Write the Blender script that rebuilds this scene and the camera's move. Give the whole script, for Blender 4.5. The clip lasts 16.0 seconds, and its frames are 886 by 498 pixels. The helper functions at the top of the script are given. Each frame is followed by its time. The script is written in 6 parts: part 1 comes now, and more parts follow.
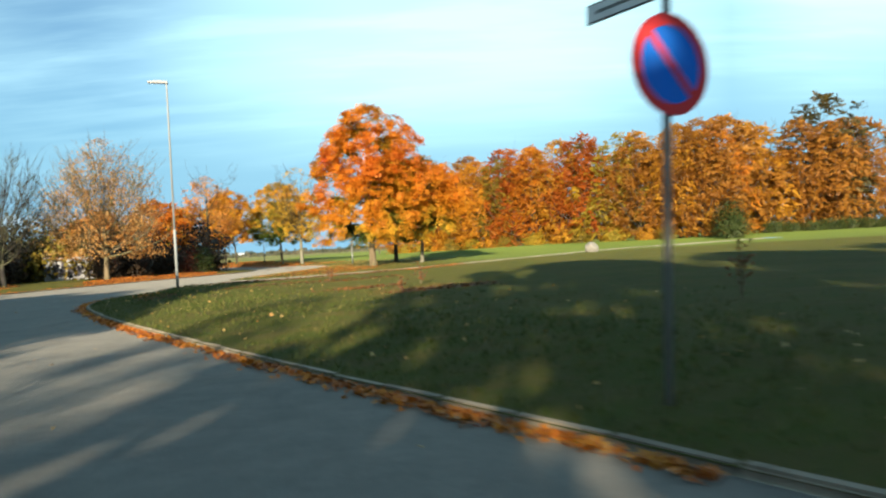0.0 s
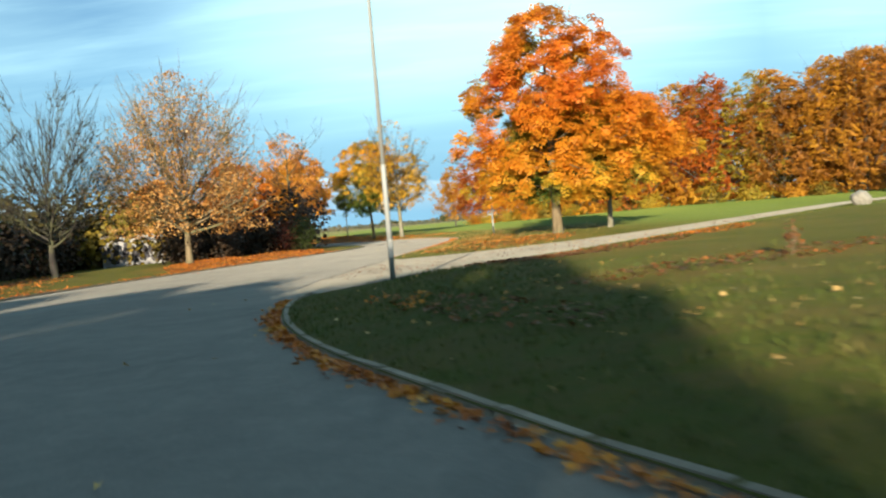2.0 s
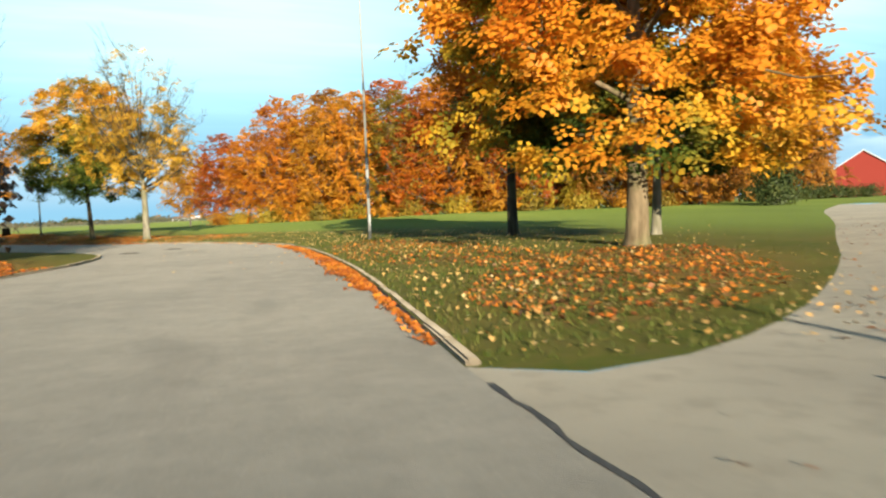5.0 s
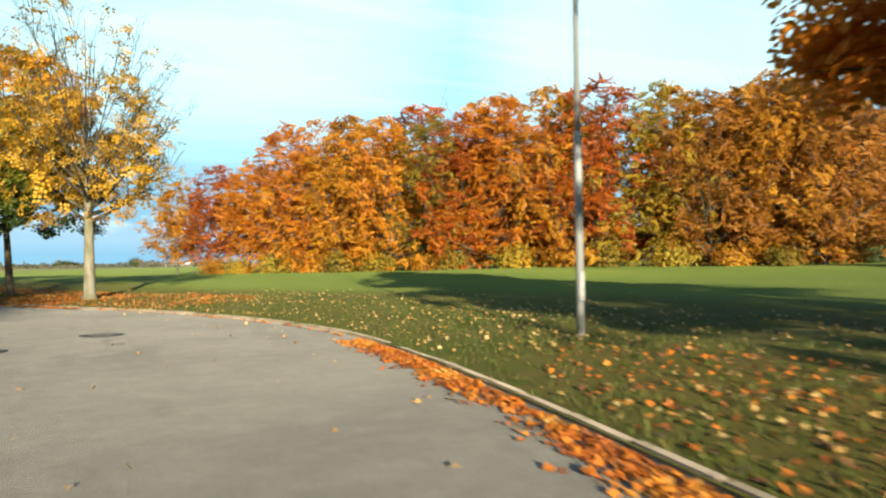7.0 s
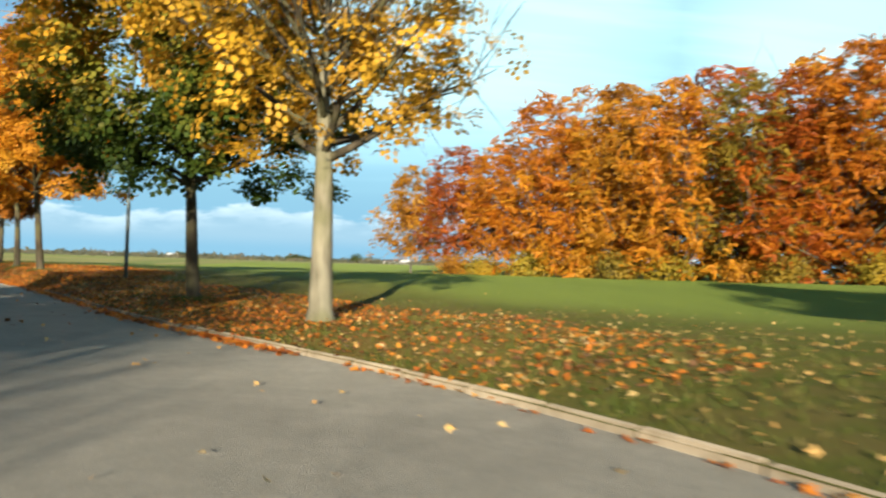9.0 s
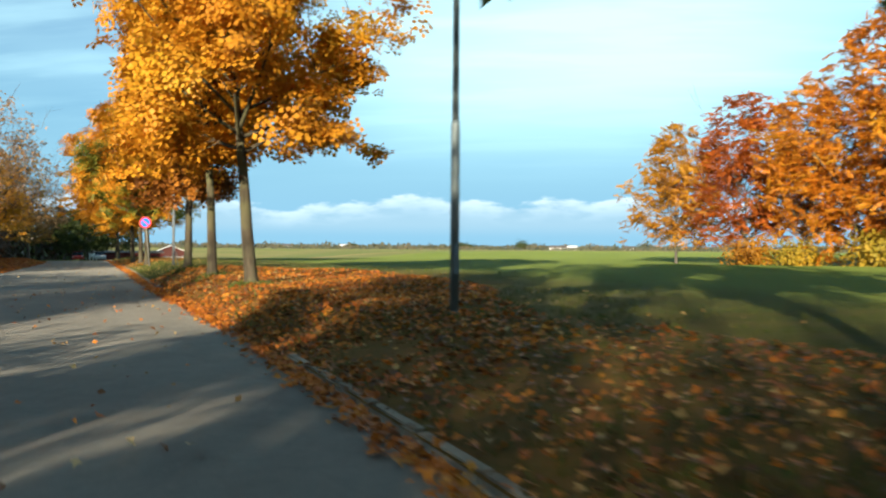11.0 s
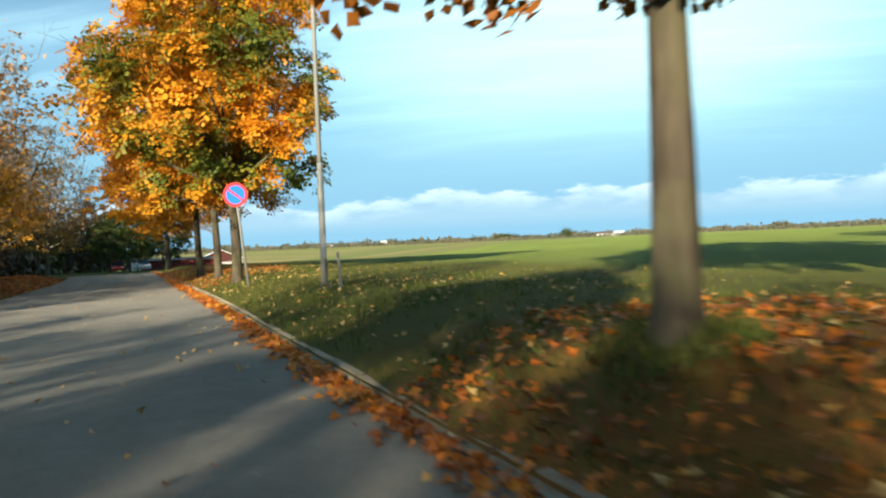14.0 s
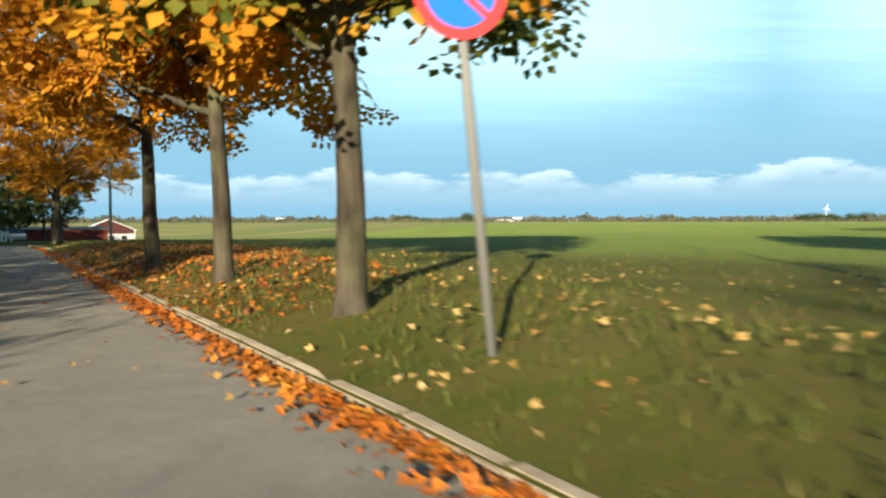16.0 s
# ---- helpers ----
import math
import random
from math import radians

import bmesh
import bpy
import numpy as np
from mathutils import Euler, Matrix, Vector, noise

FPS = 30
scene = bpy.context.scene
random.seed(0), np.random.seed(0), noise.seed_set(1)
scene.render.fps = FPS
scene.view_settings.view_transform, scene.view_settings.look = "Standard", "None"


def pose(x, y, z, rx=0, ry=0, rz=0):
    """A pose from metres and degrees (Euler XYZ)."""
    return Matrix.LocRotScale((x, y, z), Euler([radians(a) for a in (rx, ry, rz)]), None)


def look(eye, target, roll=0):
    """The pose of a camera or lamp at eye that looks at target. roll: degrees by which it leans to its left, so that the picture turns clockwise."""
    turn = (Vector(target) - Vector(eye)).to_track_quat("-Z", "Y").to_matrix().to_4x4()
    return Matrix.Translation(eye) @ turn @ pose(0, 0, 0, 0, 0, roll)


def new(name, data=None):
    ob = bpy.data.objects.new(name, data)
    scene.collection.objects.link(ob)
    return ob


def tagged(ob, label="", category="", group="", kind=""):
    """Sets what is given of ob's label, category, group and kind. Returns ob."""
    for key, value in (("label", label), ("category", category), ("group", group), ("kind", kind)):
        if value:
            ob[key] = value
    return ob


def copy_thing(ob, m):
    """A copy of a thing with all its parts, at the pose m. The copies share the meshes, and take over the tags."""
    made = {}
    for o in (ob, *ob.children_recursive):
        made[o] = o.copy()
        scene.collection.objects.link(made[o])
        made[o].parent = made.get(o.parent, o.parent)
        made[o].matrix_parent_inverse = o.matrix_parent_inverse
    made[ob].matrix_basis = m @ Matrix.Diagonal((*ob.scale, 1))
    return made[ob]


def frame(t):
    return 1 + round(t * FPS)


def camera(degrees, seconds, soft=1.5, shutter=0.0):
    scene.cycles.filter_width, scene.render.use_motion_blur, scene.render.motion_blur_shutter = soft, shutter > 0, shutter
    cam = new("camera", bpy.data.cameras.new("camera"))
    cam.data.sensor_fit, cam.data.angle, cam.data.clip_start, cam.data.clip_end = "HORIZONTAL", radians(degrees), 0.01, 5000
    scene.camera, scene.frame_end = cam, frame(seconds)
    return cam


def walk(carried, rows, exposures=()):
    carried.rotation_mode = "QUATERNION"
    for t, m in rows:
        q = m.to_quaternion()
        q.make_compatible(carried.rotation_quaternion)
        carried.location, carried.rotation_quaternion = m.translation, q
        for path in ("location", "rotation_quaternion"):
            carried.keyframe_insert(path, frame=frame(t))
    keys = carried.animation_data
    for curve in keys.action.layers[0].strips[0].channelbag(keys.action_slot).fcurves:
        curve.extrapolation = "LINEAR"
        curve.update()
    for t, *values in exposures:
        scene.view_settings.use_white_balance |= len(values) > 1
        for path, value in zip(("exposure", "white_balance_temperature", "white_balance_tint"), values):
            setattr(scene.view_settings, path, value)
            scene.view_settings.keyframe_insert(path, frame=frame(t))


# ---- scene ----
cam = camera(60.7, 16.0, 2.2, 0.28)
PATH = [
    (0, (0.261, 1.863, 1.431), (0.269, 3.863, 1.422), -3.1),
    (0.5, (-2.178, 5.923, 1.392), (-2.147, 7.923, 1.37), -4.4),
    (1, (-4.624, 9.935, 1.335), (-4.557, 11.933, 1.339), -3.8),
    (1.5, (-7.028, 13.832, 1.318), (-6.916, 15.828, 1.267), -4.7),
    (2, (-9.313, 17.601, 1.362), (-9.389, 19.598, 1.289), -4.9),
    (2.5, (-11.502, 21.486, 1.281), (-11.597, 23.483, 1.229), -5.0),
    (3, (-13.44, 25.537, 1.288), (-13.304, 27.528, 1.153), -6.4),
    (3.5, (-14.907, 29.8, 1.121), (-14.613, 31.769, 0.927), -5.1),
    (6, (-14.483, 51.872, 1.242), (-13.646, 53.689, 1.246), -2.2),
    (6.5, (-13.9, 56.363, 1.242), (-13.051, 58.173, 1.284), -2.2),
    (7, (-13.532, 60.602, 1.311), (-12.833, 62.476, 1.346), -0.8),
    (7.5, (-13.259, 64.961, 1.258), (-12.568, 66.836, 1.33), 0.0),
    (8, (-13.444, 69.093, 1.237), (-12.816, 70.991, 1.3), 0.1),
    (8.5, (-13.998, 73.193, 1.186), (-13.558, 75.142, 1.267), 0.8),
    (9, (-14.979, 77.382, 1.162), (-14.809, 79.375, 1.204), 1.7),
    (9.5, (-16.359, 81.341, 1.178), (-16.389, 83.34, 1.2), 1.1),
    (10, (-18.046, 84.999, 1.28), (-18.159, 86.995, 1.296), 1.1),
    (12.5, (-28.516, 103.567, 1.292), (-28.924, 105.524, 1.269), -1.0),
    (13, (-30.503, 106.534, 1.274), (-30.921, 108.49, 1.248), -0.9),
    (13.5, (-32.405, 109.488, 1.316), (-32.796, 111.449, 1.289), -0.8),
    (14, (-34.408, 112.681, 1.145), (-34.755, 114.651, 1.127), -2.4),
    (14.5, (-36.584, 116.131, 1.23), (-36.887, 118.108, 1.188), -1.7),
    (15, (-38.656, 119.405, 1.218), (-38.773, 121.4, 1.151), -1.4),
    (15.5, (-40.69, 122.474, 1.14), (-40.754, 124.472, 1.078), -0.5),
    (16, (-42.737, 125.715, 1.106), (-42.808, 127.712, 1.033), -0.1),
]
walk(cam, [(t, look(eye, target, roll)) for t, eye, target, roll in PATH], [(0, 1.17), (7, 1.24), (9.2, 1.1), (10.4, 1.13), (12.2, 1.24), (14.5, 1.2), (16, 1.1)])

# ---- world, sun ----
SUN_DIR = Vector((-0.135, -0.99, 0.0)).normalized()
SUN_ELEV = radians(11.0)
world = bpy.data.worlds.new("sky_world")
scene.world = world
world.use_nodes = True
wn, wl = world.node_tree.nodes, world.node_tree.links
wn.clear()


def wmath(op, a, b=None, clamp=False):
    n = wn.new("ShaderNodeMath")
    n.operation, n.use_clamp = op, clamp
    for i, v in enumerate((a, b)):
        if v is None:
            continue
        if isinstance(v, (int, float)):
            n.inputs[i].default_value = v
        else:
            wl.new(v, n.inputs[i])
    return n.outputs[0]


def wrange(v, a, b, c=0.0, d=1.0):
    n = wn.new("ShaderNodeMapRange")
    n.interpolation_type = "SMOOTHSTEP"
    wl.new(v, n.inputs[0])
    for i, x in enumerate((a, b, c, d)):
        n.inputs[i + 1].default_value = x
    return n.outputs[0]


def wmix(fac, a, b):
    n = wn.new("ShaderNodeMix")
    n.data_type = "RGBA"
    if isinstance(fac, float):
        n.inputs[0].default_value = fac
    else:
        wl.new(fac, n.inputs[0])
    for i, v in ((6, a), (7, b)):
        if isinstance(v, tuple):
            n.inputs[i].default_value = (*v, 1)
        else:
            wl.new(v, n.inputs[i])
    return n.outputs[2]


sky = wn.new("ShaderNodeTexSky")
sky.sky_type = "NISHITA"
sky.sun_disc = False
sky.sun_elevation = SUN_ELEV
sky.sun_rotation = math.atan2(SUN_DIR.x, SUN_DIR.y)
sky.air_density, sky.dust_density, sky.ozone_density = 1.0, 0.6, 2.0
coord = wn.new("ShaderNodeTexCoord")
sep = wn.new("ShaderNodeSeparateXYZ")
wl.new(coord.outputs["Generated"], sep.inputs[0])
up = wmath("MAXIMUM", sep.outputs[2], 0.0)
flat = wmath("ADD", up, 0.12)


def wnoise(scale, detail, sx, sy, sz, dome):
    """Cloud noise: on a flat deck overhead, or round the horizon."""
    comb = wn.new("ShaderNodeCombineXYZ")
    if dome:
        wl.new(wmath("MULTIPLY", wmath("DIVIDE", sep.outputs[0], flat), sx), comb.inputs[0])
        wl.new(wmath("MULTIPLY", wmath("DIVIDE", sep.outputs[1], flat), sy), comb.inputs[1])
    else:
        wl.new(wmath("MULTIPLY", sep.outputs[0], sx), comb.inputs[0])
        wl.new(wmath("MULTIPLY", sep.outputs[1], sy), comb.inputs[1])
        wl.new(wmath("MULTIPLY", sep.outputs[2], sz), comb.inputs[2])
    n = wn.new("ShaderNodeTexNoise")
    n.inputs["Scale"].default_value, n.inputs["Detail"].default_value = scale, detail
    n.inputs["Roughness"].default_value = 0.55
    wl.new(comb.outputs[0], n.inputs["Vector"])
    return n.outputs[0]


# a soft high veil, thickest in the north, with fine ripples in it


def lobe(azimuth, elevation, a, b):
    """A soft bank of veil cloud round one direction; azimuth runs clockwise from +y."""
    n = wn.new("ShaderNodeVectorMath")
    n.operation = "DOT_PRODUCT"
    wl.new(coord.outputs["Generated"], n.inputs[0])
    az, el = radians(azimuth), radians(elevation)
    n.inputs[1].default_value = (math.sin(az) * math.cos(el), math.cos(az) * math.cos(el), math.sin(el))
    return wrange(n.outputs["Value"], math.cos(radians(a)), math.cos(radians(b)))


bulk = wmath("MAXIMUM", lobe(2, 20, 27, 6), lobe(40, 17, 24, 6))
veil = wrange(wnoise(0.5, 3.0, 0.8, 1.0, 1, True), 0.34, 0.66)
ripple = wrange(wnoise(2.0, 6.0, 0.5, 2.0, 1, True), 0.42, 0.72)
high = wmath("ADD", wmath("MULTIPLY", bulk, 0.68), wmath("ADD", wmath("MULTIPLY", veil, 0.32), wmath("MULTIPLY", ripple, 0.24)), True)
high = wmath("MULTIPLY", high, wmath("MULTIPLY", wrange(sep.outputs[2], 0.06, 0.24), wrange(sep.outputs[2], 0.85, 0.4, 0.75, 1.0)))
# a bank of cumulus low over the horizon: uneven bright tops over a blue-grey body
crest = wmath("MULTIPLY_ADD", wnoise(5.0, 2.0, 1.0, 1.0, 0.0, False), 0.09)
crest.node.inputs[2].default_value = 0.02
puff = wnoise(15.0, 6.0, 1.0, 1.0, 3.4, False)
edge = wmath("ADD", wmath("SUBTRACT", crest, sep.outputs[2]), wmath("MULTIPLY", wmath("SUBTRACT", puff, 0.5), 0.055))
body = wmath("MULTIPLY", wrange(edge, 0.0, 0.007), wrange(sep.outputs[2], 0.012, 0.034))
bright = wmath("MULTIPLY", wrange(edge, 0.034, 0.004), wrange(puff, 0.36, 0.66))
tint = wn.new("ShaderNodeVectorMath")
tint.operation = "MULTIPLY"
wl.new(sky.outputs[0], tint.inputs[0])
tint.inputs[1].default_value = (0.58, 0.84, 0.98)
low = wmix(wrange(sep.outputs[2], 0.28, 0.03), tint.outputs[0], (2.0, 4.1, 5.6))
c1 = wmix(wmath("MULTIPLY", high, 0.9), low, (5.7, 9.1, 9.7))
c2 = wmix(wmath("MULTIPLY", body, 0.75), c1, wmix(bright, (3.0, 4.7, 5.8), (6.6, 8.0, 8.5)))
bg = wn.new("ShaderNodeBackground")
bg.inputs["Strength"].default_value = 0.072
wl.new(c2, bg.inputs["Color"])
wout = wn.new("ShaderNodeOutputWorld")
wl.new(bg.outputs[0], wout.inputs[0])

sun = new("sun", bpy.data.lights.new("sun", "SUN"))
sun.data.energy, sun.data.angle, sun.data.color = 5.0, radians(0.6), (1.0, 0.86, 0.64)
sun.matrix_world = look(SUN_DIR * 50 * math.cos(SUN_ELEV) + Vector((0, 0, 50 * math.sin(SUN_ELEV))), (0, 0, 0))


# ---- materials ----
class Mat:
    """A node material with a few short-hands."""

    def __init__(self, name, rough=0.8, metal=0.0, spec=0.3):
        self.mat = bpy.data.materials.new(name)
        self.mat.use_nodes = True
        self.n, self.l = self.mat.node_tree.nodes, self.mat.node_tree.links
        self.bsdf = self.n["Principled BSDF"]
        self.bsdf.inputs["Roughness"].default_value = rough
        self.bsdf.inputs["Metallic"].default_value = metal
        self.bsdf.inputs["Specular IOR Level"].default_value = spec
        self.tc = self.n.new("ShaderNodeTexCoord")

    def link(self, v, socket):
        if isinstance(v, (int, float)):
            socket.default_value = v
        elif isinstance(v, tuple):
            socket.default_value = (*v, 1) if len(v) == 3 else v
        else:
            self.l.new(v, socket)

    def noise(self, scale, detail=3.0, where="Object", stretch=None, rough=0.55):
        n = self.n.new("ShaderNodeTexNoise")
        n.inputs["Scale"].default_value, n.inputs["Detail"].default_value = scale, detail
        n.inputs["Roughness"].default_value = rough
        src = self.tc.outputs[where]
        if stretch:
            m = self.n.new("ShaderNodeMapping")
            m.inputs["Scale"].default_value = stretch
            self.l.new(src, m.inputs[0])
            src = m.outputs[0]
        self.l.new(src, n.inputs["Vector"])
        return n.outputs[0]

    def rng(self, v, a, b, c=0.0, d=1.0):
        n = self.n.new("ShaderNodeMapRange")
        self.link(v, n.inputs[0])
        for i, x in enumerate((a, b, c, d)):
            n.inputs[i + 1].default_value = x
        return n.outputs[0]

    def math(self, op, a, b=0.0):
        n = self.n.new("ShaderNodeMath")
        n.operation = op
        self.link(a, n.inputs[0]), self.link(b, n.inputs[1])
        return n.outputs[0]

    def mix(self, fac, a, b):
        n = self.n.new("ShaderNodeMix")
        n.data_type = "RGBA"
        self.link(fac, n.inputs[0]), self.link(a, n.inputs[6]), self.link(b, n.inputs[7])
        return n.outputs[2]

    def ramp(self, fac, stops):
        n = self.n.new("ShaderNodeValToRGB")
        while len(n.color_ramp.elements) < len(stops):
            n.color_ramp.elements.new(0.5)
        for e, (p, c) in zip(n.color_ramp.elements, stops):
            e.position, e.color = p, (*c, 1)
        self.link(fac, n.inputs[0])
        return n.outputs[0]

    def attr(self, name):
        n = self.n.new("ShaderNodeAttribute")
        n.attribute_name = name
        return n.outputs["Fac"]

    def island(self):
        return self.n.new("ShaderNodeNewGeometry").outputs["Random Per Island"]

    def object_random(self):
        return self.n.new("ShaderNodeObjectInfo").outputs["Random"]

    def bump(self, height, strength=0.3, distance=0.02):
        n = self.n.new("ShaderNodeBump")
        n.inputs["Strength"].default_value, n.inputs["Distance"].default_value = strength, distance
        self.link(height, n.inputs["Height"])
        self.l.new(n.outputs[0], self.bsdf.inputs["Normal"])

    def color(self, v):
        self.link(v, self.bsdf.inputs["Base Color"])
        return self


def leaf_material(name, stops, thin=0.35, patch=0.55, height=None, single=0.42, depth=0.66, south=0.0):
    """Leaves: each leaf its own shade, in patches through the crown, some light shining through. height: a drift of colour from foot to top and from the heart outwards."""
    m = Mat(name, 0.55, 0.0, 0.25)
    fac = m.math("ADD", m.math("MULTIPLY", m.island(), single), m.math("MULTIPLY", m.rng(m.noise(patch, 3.0), 0.3, 0.7), 1.0 - single))
    if height:
        sepz = m.n.new("ShaderNodeSeparateXYZ")
        m.l.new(m.tc.outputs["Object"], sepz.inputs[0])
        wide = m.math("SQRT", m.math("ADD", m.math("MULTIPLY", sepz.outputs[0], sepz.outputs[0]), m.math("MULTIPLY", sepz.outputs[1], sepz.outputs[1])))
        drift = m.math("ADD", m.math("MULTIPLY", m.rng(sepz.outputs[2], height[0], height[1]), 0.62), m.math("MULTIPLY", m.rng(wide, 1.2, height[2]), 0.38))
        if south:
            # the drift is stronger towards -y and weaker, so greener, towards +y
            drift = m.math("MULTIPLY", drift, m.rng(sepz.outputs[1], 0.8 * south, -0.6 * south, 0.35, 1.12))
        fac = m.math("ADD", m.math("MULTIPLY", fac, 0.36), m.math("MULTIPLY", drift, 0.64))
    col = m.ramp(fac, [(p, tuple(v * depth for v in c)) for p, c in stops])
    m.color(col)
    tr = m.n.new("ShaderNodeBsdfTranslucent")
    m.l.new(col, tr.inputs[0])
    mx = m.n.new("ShaderNodeMixShader")
    mx.inputs[0].default_value = thin
    m.l.new(m.bsdf.outputs[0], mx.inputs[1]), m.l.new(tr.outputs[0], mx.inputs[2])
    m.l.new(mx.outputs[0], m.n["Material Output"].inputs[0])
    return m.mat


